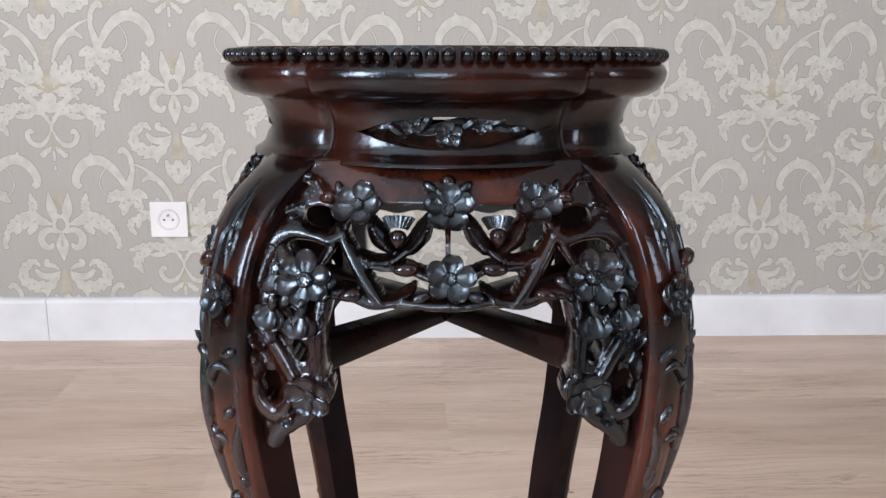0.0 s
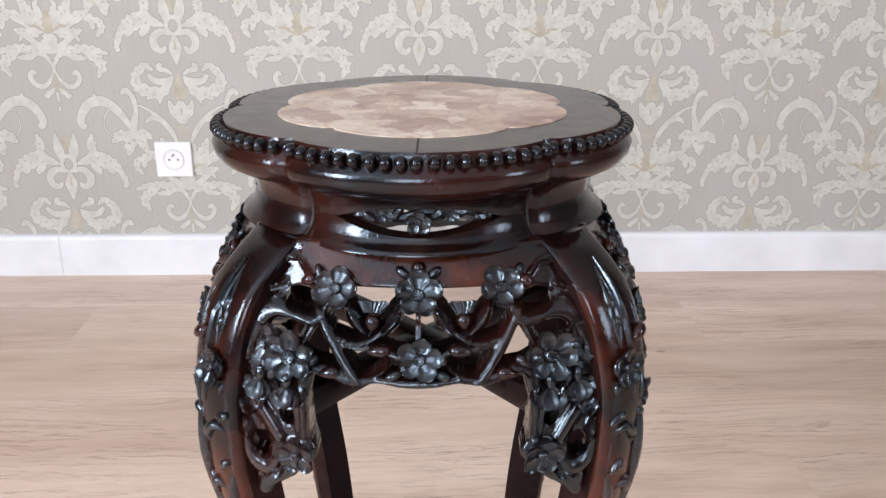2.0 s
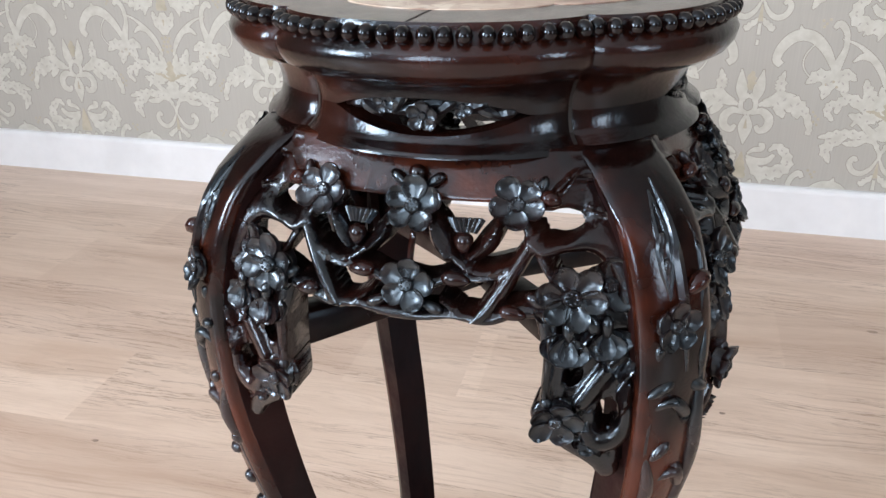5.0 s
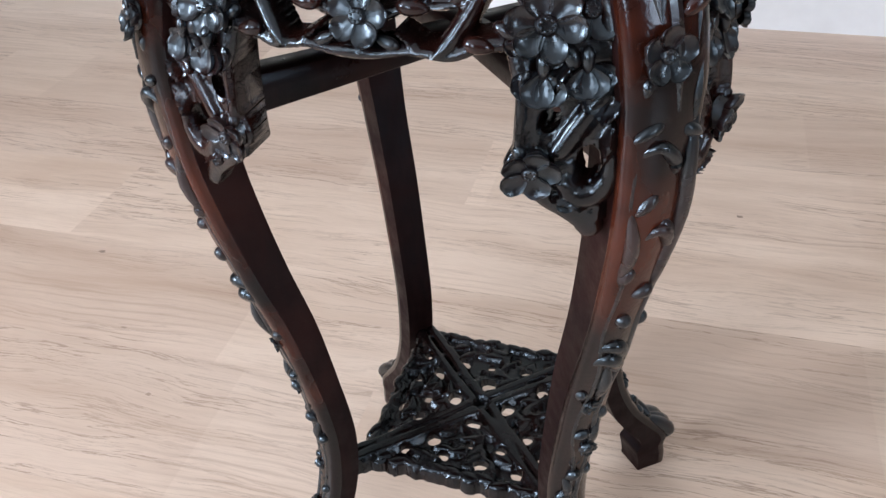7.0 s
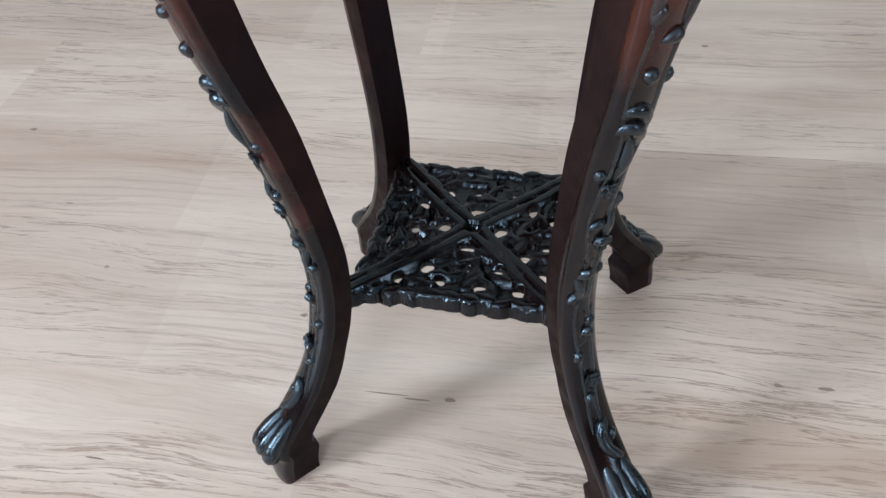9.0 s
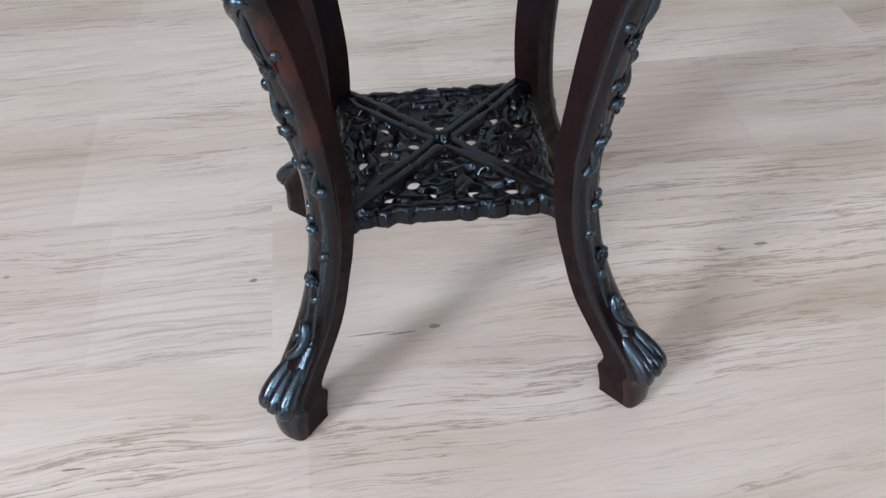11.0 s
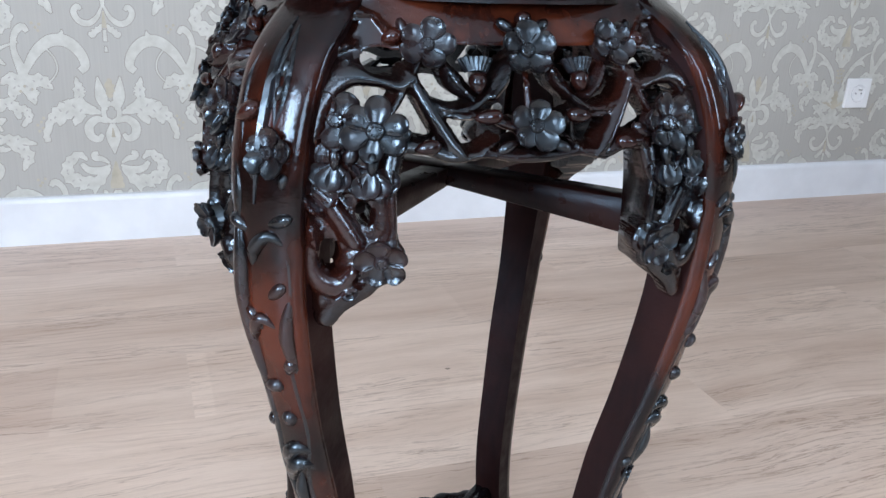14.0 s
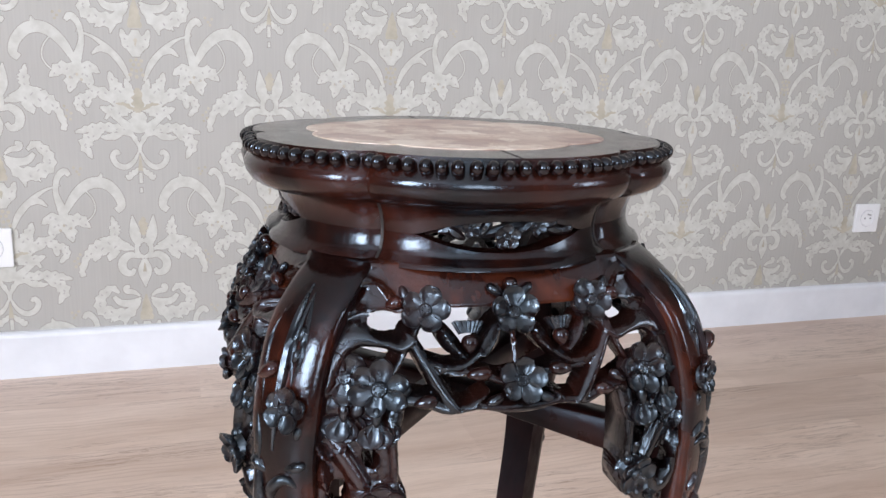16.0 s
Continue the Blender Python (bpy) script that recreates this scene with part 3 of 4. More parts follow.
lay_print(gold, "wallpaper_accent", GOLD, 0.0007, "dull gold printed accents")


# ---- the carved stand ----
STAND = pose(0.0687, 0.6402, 0.0, -0.76, -0.65, -2.86)
stand = new("plant_stand")
stand.matrix_world = STAND @ Matrix.Diagonal((1, 1, 0.945, 1))
tagged(stand, "dark carved hardwood stand with a pink marble top", "plant stand")

# plan of the top: six lobes, the two on the front and back axis wider
NOTCHES = [0, 54, 126, 180, 234, 306, 360]


def lobed(a, r_notch, r_lobe):
    """The plan radius at angle a (degrees)."""
    a %= 360
    for p, q in zip(NOTCHES, NOTCHES[1:]):
        if p <= a <= q:
            return r_notch + (r_lobe - r_notch) * math.sin(math.pi * (a - p) / (q - p)) ** 0.5
    return r_notch


def risen(z):
    """Heights of waist and top, stretched to their true proportion."""
    return float(np.interp(z, [0.60, 0.6315, 0.6635, 0.6895, 0.70], [0.60, 0.6355, 0.6738, 0.7045, 0.715]))


SPREAD = 1.04


def ring_at(z, r_notch, r_lobe, n=180):
    rr = [SPREAD * lobed(360 * j / n, r_notch, r_lobe) for j in range(n)]
    return [Vector((q * math.cos(2 * math.pi * j / n), q * math.sin(2 * math.pi * j / n), risen(z))) for j, q in enumerate(rr)]


top = Soup()
rows = [ring_at(z, r - 0.0115, r) for z, r in ((0.6895, 0.0985), (0.6895, 0.1335), (0.6875, 0.1345), (0.682, 0.1360), (0.6795, 0.1400), (0.676, 0.1418), (0.671, 0.1405), (0.6665, 0.1370), (0.6635, 0.1315), (0.662, 0.121))]
top.loft(rows, caps=True)
top_ob = part("top", top.mesh("top", LACQUER), stand, "dark lacquered lobed top board")
inset = Soup()
inset.loft([ring_at(z, r - 0.0105, r) for z, r in ((0.6880, 0.0990), (0.6899, 0.0988), (0.6901, 0.0980))])
part("marble_inset", inset.mesh("marble_inset", MARBLE, False), stand, "polished pink veined marble inset")
# mitre joints of the top frame
for a, w in ((270, 0.0006), (90, 0.0005)):
    r0, r1 = 0.0992, 0.1335
    d, s = Vector((math.cos(radians(a)), math.sin(radians(a)), 0)), Vector((-math.sin(radians(a)), math.cos(radians(a)), 0))
    j = Soup()
    j.loft([[d * (r * SPREAD) + s * (w * k) + Vector((0, 0, risen(z))) for k, z in ((-1, 0.6885), (1, 0.6885), (1, 0.6897), (-1, 0.6897))] for r in (r0, r1)])
    part("joint_crack", j.mesh("joint_crack", DARK, False), top_ob, "dark open mitre joint")

bead = Soup()
X, Y, Z = Vector((1, 0, 0)), Vector((0, 1, 0)), Vector((0, 0, 1))
dome(bead, Vector((0, 0, 0)), (X, Y, Z), 0.0043, 0.0050, 10, 4, (0.92, 1.12))
bead.loft([[Vector((0.0043 * 0.92 * k * math.cos(2 * math.pi * j / 10), 0.0043 * 1.12 * k * math.sin(2 * math.pi * j / 10), z)) for j in range(10)] for k, z in ((0.5, -0.006), (1, 0))], caps=False)
bead_mesh = bead.mesh("bead", LACQUER)
N = 720
edge = [Vector((SPREAD * lobed(360 * j / N, 0.1270, 0.1385) * math.cos(2 * math.pi * j / N), SPREAD * lobed(360 * j / N, 0.1270, 0.1385) * math.sin(2 * math.pi * j / N), risen(0.6850))) for j in range(N + 1)]
length = sum((b - a).length for a, b in zip(edge, edge[1:]))
count, run, nxt = 100, 0.0, 0.0
for a, b in zip(edge, edge[1:]):
    if run >= nxt - 1e-9 and nxt < length - 0.003:
        t = (b - a).normalized()
        out = Vector((t.y, -t.x, 0))
        up = (out + Z * 0.25).normalized()
        ob = part("bead", bead_mesh, top_ob)
        ob.matrix_local = Matrix.Translation(a - out * 0.001) @ Matrix((t, up.cross(t), up)).transposed().to_4x4()
        nxt += length / count
    run += (b - a).length

# the waist: concave, pierced on its four sides
WAIST = eased([(0.6315, 0.1255), (0.6335, 0.1245), (0.6365, 0.1195), (0.644, 0.1162), (0.652, 0.1165), (0.659, 0.1195), (0.6635, 0.1235)])


def waist_r(z):
    return interp(WAIST, z)


def gap_half(a):
    """Half height of the pierced opening at plan angle a."""
    best = 0
    for c in (0, 90, 180, 270):
        d = abs((a - c + 180) % 360 - 180) / 25.0
        if d < 1:
            best = 0.0081 * (1 - d ** 2.2)
    return best


n = 180
waist = Soup()
for lo in (True, False):
    grid = []
    for s in range(7):
        row = []
        for j in range(n):
            a = 360 * j / n
            g, mid = gap_half(a), 0.6475
            z = 0.6315 + (mid - g - 0.6315) * s / 6 if lo else mid + g + (0.6635 - mid - g) * s / 6
            r = waist_r(z)
            r = lobed(a, r - 0.0075, r)
            row.append(Vector((SPREAD * r * math.cos(radians(a)), SPREAD * r * math.sin(radians(a)), risen(z))))
        grid.append(row)
    inner = [[Vector((p.x * 0.9, p.y * 0.9, p.z)) for p in row] for row in reversed(grid)]
    waist.loft(grid + inner + [grid[0]], caps=False)
waist_ob = part("waist", waist.mesh("waist", LACQUER), stand, "dark lacquered concave waist pierced with blossom carving")
for a in (54, 126, 234, 306):
    j = Soup()
    d, t = Vector((math.cos(radians(a)), math.sin(radians(a)), 0)), Vector((-math.sin(radians(a)), math.cos(radians(a)), 0))
    j.loft([[d * (SPREAD * (waist_r(z) - 0.0075) + o) + t * k + Z * risen(z) for k, o in ((-0.0009, -0.003), (0.0009, -0.003), (0.0009, 0.0007), (-0.0009, 0.0007))] for z in (0.634, 0.638, 0.643, 0.648, 0.653, 0.658, 0.662)])
    part("joint_crack", j.mesh("joint_crack", DARK, False), waist_ob, "dark open joint")
for c in (0, 90, 180, 270):
    sp = Soup()

    def on_waist(du, dz, off=0.0):
        a = radians(c + degrees_of(du))
        z = 0.6475 + dz
        r = lobed(math.degrees(a), waist_r(z) - 0.005, waist_r(z)) - 0.004 + off
        return Vector((SPREAD * r * math.cos(a), SPREAD * r * math.sin(a), risen(z)))

    def degrees_of(du):
        return math.degrees(du / 0.115)

    nrm = Vector((math.cos(radians(c)), math.sin(radians(c)), 0))
    tube(sp, [on_waist(u, z, -0.001) for u, z in ((-0.046, 0.0005), (-0.03, 0.005), (-0.012, 0.001), (0.006, 0.005), (0.022, 0.003), (0.046, 0.001))], (0.0014, 0.0030, 0.0032, 0.0032, 0.0028, 0.0014), 7)
    blossom(sp, on_waist(0, 0.0, 0.002), nrm, 0.0084, 0.3)
    for u, z, r in ((-0.020, 0.004, 0.0058), (0.019, 0.0045, 0.0058)):
        blossom(sp, on_waist(u, z, 0.001), nrm, r, u * 40, 5)
    for u, z, k in ((-0.033, 0.003, 0.2), (-0.012, 0.005, 1.1), (0.011, 0.004, 0.7), (0.031, 0.002, 2.8), (-0.028, 0.001, 2.5), (0.026, 0.005, 0.4), (0.038, 0.001, 0.2)):
        ax = axes_from(nrm, k)
        egg(sp, on_waist(u, z, 0.001), ax, 0.0068, 0.0032, 7, 5)
    part("waist_carving", sp.mesh("waist_carving", CARVED), waist_ob, "small carved blossom spray")

# legs: profile of the outer face along the diagonal
OUTER = eased([(0.638, 0.134), (0.622, 0.1545), (0.604, 0.1705), (0.575, 0.1820), (0.543, 0.1878), (0.508, 0.1872), (0.473, 0.1850), (0.436, 0.1788), (0.384, 0.1674), (0.332, 0.1537), (0.280, 0.1436), (0.244, 0.1378), (0.208, 0.1348), (0.166, 0.1374), (0.130, 0.1458), (0.093, 0.1620), (0.062, 0.1845), (0.046, 0.1970), (0.036, 0.2000), (0.029, 0.1978), (0.012, 0.2005), (0.0, 0.2005)])
WIDTH = [(0.634, 0.044), (0.60, 0.045), (0.551, 0.0435), (0.482, 0.038), (0.395, 0.0305), (0.26, 0.0290), (0.125, 0.0275), (0.062, 0.030), (0.037, 0.0325), (0.032, 0.0335), (0.0, 0.0320)]
DEPTH = [(0.634, 0.016), (0.61, 0.024), (0.56, 0.033), (0.49, 0.0355), (0.395, 0.032), (0.26, 0.0260), (0.125, 0.0250), (0.073, 0.030), (0.037, 0.0325), (0.032, 0.0350), (0.0, 0.0335)]
DIAG = Vector((1, 1, 0)).normalized()
SIDE = Vector((-1, 1, 0)).normalized()


def outer_r(z):
    return interp(OUTER, z)


def leg_face(s, z, off=0.0):
    """A point on the outer face of the leg: s across (-1..1)."""
    w = interp(WIDTH, z) / 2
    return DIAG * (outer_r(z) - 0.006 * s * s + off) + SIDE * (s * w) + Z * z


def leg_normal(z):
    e = 0.004
    d = (outer_r(z + e) - outer_r(z - e)) / (2 * e)
    return (DIAG - Z * d).normalized()


def leg_section(z):
    w, d, r = interp(WIDTH, z) / 2, interp(DEPTH, z), outer_r(z)
    half = [(-0.84, -d), (-0.97, -0.011), (-1.0, -0.0075), (-0.93, -0.0045), (-0.78, -0.0028), (-0.52, -0.0012), (-0.2, 0.0)]
    pts = half + [(-p, q) for p, q in reversed(half)]
    return [DIAG * (r + q) + SIDE * (p * w) + Z * z for p, q in pts]


def build_leg(m):
    """One leg; m = 1 or -1 mirrors its carving."""
    base = Soup()
    zs = [0.638 - 0.588 * i / 64 for i in range(65)] + [0.045, 0.040, 0.0365, 0.034, 0.0315, 0.029, 0.024, 0.016, 0.008, 0.0]
    base.loft([leg_section(z) for z in zs])
    me = base.mesh("leg", LEG, True)
    me.materials.append(SIDE_WOOD)
    for poly in me.polygons:
        if poly.index < (len(zs) - 1) * 14 and poly.index % 14 in (0, 12, 13):
            poly.material_index = 1
    leg = part("leg", me, stand, "curved dark leg carved as a blossoming branch")
    body = Soup()
    # raised stems and knots along the outer face
    def on(s, z, off=0.0):
        return leg_face(m * s, z, off)

    def stem(pts, r):
        tube(body, [on(s, z, -0.0010) for s, z in pts], [q * 0.62 for q in r], 8)

    stem([(0.7, 0.56), (0.62, 0.50), (0.75, 0.45), (0.5, 0.40), (0.65, 0.36), (0.2, 0.31), (0.45, 0.26), (0.1, 0.21), (0.4, 0.16), (0.1, 0.11), (0.2, 0.07)], (0.002, 0.004, 0.0045, 0.004, 0.005, 0.004, 0.0045, 0.004, 0.004, 0.0035, 0.002))
    stem([(-0.6, 0.54), (-0.75, 0.49), (-0.55, 0.44), (-0.7, 0.39), (-0.3, 0.345), (-0.6, 0.29), (-0.2, 0.24), (-0.5, 0.19), (-0.3, 0.14), (-0.5, 0.09)], (0.0015, 0.003, 0.003, 0.003, 0.0035, 0.003, 0.0035, 0.003, 0.003, 0.002))
    tube(body, [on(0.10, 0.626, 0.0), on(0.02, 0.610, 0.0006), on(-0.04, 0.590, 0.0010), on(-0.02, 0.565, 0.0008), on(0.08, 0.535, 0.0)], (0.0005, 0.0022, 0.0030, 0.0026, 0.0008), 6)
    for s, z, L, w, k in ((-0.55, 0.527, 0.009, 0.0035, 0.4), (0.6, 0.522, 0.008, 0.0038, 2.6), (-0.4, 0.487, 0.008, 0.0036, 0.8), (0.4, 0.468, 0.009, 0.0038, 2.2), (-0.55, 0.44, 0.007, 0.004, 1.2), (0.15, 0.425, 0.007, 0.0045, 0.3), (-0.2, 0.402, 0.006, 0.0045, 1.6), (0.75, 0.395, 0.006, 0.004, 1.2), (-0.7, 0.33, 0.005, 0.004, 1.5), (0.6, 0.30, 0.006, 0.004, 1.5), (-0.25, 0.285, 0.006, 0.004, 0.2), (0.5, 0.235, 0.006, 0.004, 1.4), (-0.45, 0.215, 0.009, 0.0045, 0.4), (0.3, 0.185, 0.006, 0.004, 1.2), (-0.4, 0.155, 0.006, 0.004, 1.0), (0.5, 0.13, 0.007, 0.004, 1.6), (-0.2, 0.118, 0.006, 0.004, 0.9), (0.45, 0.085, 0.006, 0.0035, 1.2)):
        egg(body, on(s, z, -0.0004), axes_from(leg_normal(z), k), L * 0.92, w * 0.98, 9, 7)
    # long narrow leaves down the shoulder
    for pts in ([(-0.10, 0.622), (-0.34, 0.606), (-0.40, 0.590), (-0.30, 0.574)], [(-0.10, 0.622), (-0.14, 0.606), (-0.18, 0.590), (-0.30, 0.574)], [(0.52, 0.612), (0.66, 0.596), (0.62, 0.578), (0.52, 0.562)], [(0.70, 0.556), (0.58, 0.540), (0.62, 0.522)]):
        tube(body, [on(a, z, -0.0002) for a, z in pts], (0.0006, 0.0016, 0.0017, 0.0006) if len(pts) == 4 else (0.0006, 0.0024, 0.0006), 7)
    for a, z in ((-0.28, 0.602), (-0.27, 0.590), (0.1, 0.552), (-0.62, 0.548)):
        egg(body, on(a, z, -0.0004), axes_from(leg_normal(z), 1.4), 0.0045, 0.0026, 8, 6)
    # branch stubs that cross the broad part of the leg
    for pts, r in (([(-0.72, 0.512, -0.002), (-0.3, 0.519, 0.0008), (0.15, 0.510, 0.0008), (0.35, 0.496, -0.003)], (0.0012, 0.0030, 0.0034, 0.0012)), ([(-0.35, 0.463, -0.002), (0.1, 0.470, 0.0008), (0.45, 0.462, 0.0008), (0.7, 0.444, -0.002)], (0.0012, 0.0032, 0.0036, 0.0014)), ([(0.72, 0.535, -0.002), (0.66, 0.505, 0.001), (0.78, 0.475, 0.001), (0.6, 0.435, -0.001), (0.5, 0.418, -0.002)], (0.0015, 0.0042, 0.0046, 0.004, 0.001)), ([(-0.75, 0.49, -0.002), (-0.6, 0.46, 0.0008), (-0.72, 0.43, -0.002)], (0.0012, 0.004, 0.0012)), ([(-0.1, 0.362, -0.002), (0.0, 0.342, 0.0012), (-0.15, 0.318, -0.002)], (0.0012, 0.004, 0.0012)), ([(0.55, 0.30, -0.002), (0.3, 0.282, 0.001), (0.4, 0.262, -0.002)], (0.0012, 0.0036, 0.0012)), ([(-0.6, 0.236, -0.002), (-0.4, 0.222, 0.001), (-0.5, 0.202, -0.002)], (0.0012, 0.0036, 0.0012))):
        tube(body, [on(*p) for p in pts], r, 9)
    # the curled leaf at the knee
    for dz, q in ((0.0, 0.0046), (-0.0125, 0.0050)):
        tube(body, [on(-0.75, 0.374 + dz, -0.003), on(-0.25, 0.380 + dz, -0.0008), on(0.3, 0.371 + dz, -0.0008), on(0.75, 0.348 + dz, -0.004)], (0.002, q, q, 0.0015), 10)
    for z0, side in ((0.262, 0.4), (0.232, -0.5), (0.172, 0.5)):
        tube(body, [on(side, z0, -0.002), on(side * 0.4, z0 + 0.006, 0.001), on(-side * 0.4, z0 + 0.001, -0.002)], (0.0015, 0.0042, 0.0015), 8)
    # short rounded toes curl over the block of the foot
    for s in (-0.52, 0.52):
        tube(body, [on(s * 0.8, 0.070, -0.006), on(s * 0.95, 0.061, -0.001), on(s * 1.1, 0.050, 0.003), on(s * 1.15, 0.040, 0.0042), on(s * 1.1, 0.033, 0.001)], (0.002, 0.0054, 0.0068, 0.0068, 0.0038), 12)
    tube(body, [on(0.05, 0.066, -0.004), on(0.0, 0.056, 0.001), on(0.02, 0.043, 0.0045), on(0.0, 0.034, 0.0015)], (0.0015, 0.0048, 0.0062, 0.0034), 9)
    tube(body, [on(0.30 * math.cos(q * 0.75) - 0.1 + 0.05 * q, 0.100 - 0.0036 * q + 0.003 * math.sin(q * 0.75), 0.0008) for q in range(9)], [0.0016, 0.0034, 0.0044, 0.0046, 0.0044, 0.0046, 0.0044, 0.0034, 0.0016], 9)
    for s, z, L, k in ((0.35, 0.150, 0.010, 4.4), (-0.4, 0.128, 0.009, 5.0), (0.3, 0.205, 0.010, 4.4), (-0.35, 0.176, 0.011, 5.0), (-0.3, 0.258, 0.010, 4.9), (0.45, 0.338, 0.010, 4.2)):
        petal_leaf(body, on(s, z, -0.0012), leg_normal(z), k if m > 0 else math.pi - k, L)
    part("leg_carving", body.mesh("leg_carving", CARVED), leg, "carved stems, knots and leaves")
    for s, z, r, k in ((-0.30, 0.562, 0.0130, 0.2), (0.1, 0.133, 0.0068, 0.5), (0.25, 0.265, 0.0066, 1.0), (-0.3, 0.318, 0.006, 0.7)):
        f = Soup()
        blossom(f, on(s, z, 0.001), leg_normal(z), r, k)
        part("blossom", f.mesh("blossom", CARVED), leg, "carved blossom on the leg")
    f = Soup()
    egg(f, on(0.35, 0.581, 0.003), axes_from(leg_normal(0.58), 0.6), 0.0078, 0.0048)
    part("bud", f.mesh("bud", BUD), leg, "reddish carved bud")
    return leg


def copy_part(ob, m):
    """A copy of a part with its pieces, turned by m within the stand."""
    made = {}
    for o in (ob, *ob.children_recursive):
        made[o] = o.copy()
        scene.collection.objects.link(made[o])
        made[o].parent = made.get(o.parent, o.parent)
    made[ob].matrix_basis = m @ ob.matrix_basis
    return made[ob]


plain_leg, mirrored_leg = build_leg(1), build_leg(-1)
for leg, turns in ((plain_leg, (90, 270)), (mirrored_leg, (0, 180))):
    copy_part(leg, pose(0, 0, 0, 0, 0, turns[1]))
    leg.matrix_basis = pose(0, 0, 0, 0, 0, turns[0])

# aprons: openwork between the legs, on a bulging surface
BULGE = eased([(0.640, 0.116), (0.627, 0.124), (0.612, 0.1325), (0.592, 0.1425), (0.575, 0.149), (0.550, 0.1555), (0.510, 0.1595), (0.470, 0.1585), (0.440, 0.1555)])


def on_apron(u, z, off=0.0):
    """Front apron: u across, z up, off outwards (metres)."""
    return Vector((u, -(interp(BULGE, z) - 2.0 * u * u + off), z))


def apron_normal(p):
    e = 0.003
    d = (interp(BULGE, p.z + e) - interp(BULGE, p.z - e)) / (2 * e)
    return Vector((4.0 * p.x, -1, -d)).normalized()


MM = 0.001


def leg_edge(z):
    """Half the width between the legs on the front of the stand."""
    return (outer_r(z) - 0.009 - interp(WIDTH, z) / 2) * 0.7071

def path_field(uu, zz, pts, widths, steps=7):
    """Distance inside a tapered stroke (positive inside) and its rounded height, on a grid in millimetres."""
    path = smooth_path([(*p, w) for p, w in zip(pts, widths)], steps)
    best, rel = np.full(uu.shape, -99.0), np.full(uu.shape, 9.0)
    for a, b in zip(path, path[1:]):
        d = b[:2] - a[:2]
        t = np.clip(((uu - a[0]) * d[0] + (zz - a[1]) * d[1]) / (d @ d + 1e-9), 0, 1)
        dist = np.hypot(uu - a[0] - t * d[0], zz - a[1] - t * d[1])
        w = a[2] + t * (b[2] - a[2])
        sd = w - dist
        m = sd > best
        best[m], rel[m] = sd[m], (dist / np.maximum(w, 0.2))[m]
    return best, rel


def relief(bounds, step, strokes, plate, holes, surface, thick):
    """A carved openwork sheet: strokes and plate joined, pierced by holes; surface(u, z, off) in millimetres gives the place."""
    u0, u1, z0, z1 = bounds
    us, zs = np.arange(u0, u1 + step, step), np.arange(z0, z1 + step, step)
    uu, zz = np.meshgrid(us, zs)
    sd, off = plate(uu, zz)
    off = np.where(sd > -1.5, off, -9.0)
    for pts, widths, high, kind in strokes:
        b, rel = path_field(uu, zz, pts, widths)
        if kind == "ridge":
            h = high * np.clip(1 - np.abs(rel), 0, 1) ** 0.8
        elif kind == "flat":
            h = high * np.clip(3 * (1 - rel), 0, 1) ** 0.5
        else:
            h = high * np.sqrt(np.clip(1 - rel * rel, 0, 1))
        h = np.where(b > -1.5, h + (-2.0 if kind == "round" else 0.0), -9.0)
        off = np.maximum(off, h)
        if kind != "mark":
            sd = np.maximum(sd, b)
    for hu, hz, ru, rz, turn in holes:
        c, s = math.cos(radians(turn)), math.sin(radians(turn))
        x, y = (uu - hu) * c + (zz - hz) * s, (zz - hz) * c - (uu - hu) * s
        sd = np.minimum(sd, (np.hypot(x / ru, y / rz) - 1) * min(ru, rz))
    gz, gu = np.gradient(sd, step)
    g2 = np.maximum(gu * gu + gz * gz, 0.15)
    move = np.where(sd < 0.35, np.clip(-sd / g2, -1.0, 1.0), 0.0)
    uu, zz = uu + gu * move, zz + gz * move
    keep = sd > -0.75 * step
    cell = keep[:-1, :-1] & keep[1:, :-1] & keep[:-1, 1:] & keep[1:, 1:]
    nz, nu = uu.shape
    off = np.where(off < -8, 0, off)
    front, back = [], []
    for i in range(nz):
        for j in range(nu):
            o = off[i, j]
            edge = min(1.0, max(0.0, sd[i, j] / 1.2))
            front.append(surface(uu[i, j], zz[i, j], o - 0.8 * (1 - edge)))
            back.append(surface(uu[i, j], zz[i, j], -thick(uu[i, j], zz[i, j])))
    faces, n = [], nz * nu
    for i in range(nz - 1):
        for j in range(nu - 1):
            if not cell[i, j]:
                continue
            a, b, c, d = i * nu + j, i * nu + j + 1, (i + 1) * nu + j + 1, (i + 1) * nu + j
            faces.append((a, b, c, d))
            faces.append((n + d, n + c, n + b, n + a))
            if i == 0 or not cell[i - 1, j]:
                faces.append((b, a, n + a, n + b))
            if i == nz - 2 or not cell[i + 1, j]:
                faces.append((d, c, n + c, n + d))
            if j == 0 or not cell[i, j - 1]:
                faces.append((a, d, n + d, n + a))
            if j == nu - 2 or not cell[i, j + 1]:
                faces.append((c, b, n + b, n + c))
    used = sorted({k for f in faces for k in f})
    index = {k: i for i, k in enumerate(used)}
    everything = front + back
    soup = Soup()
    soup.v = [everything[k] for k in used]
    soup.f = [tuple(index[k] for k in f) for f in faces]
    return soup


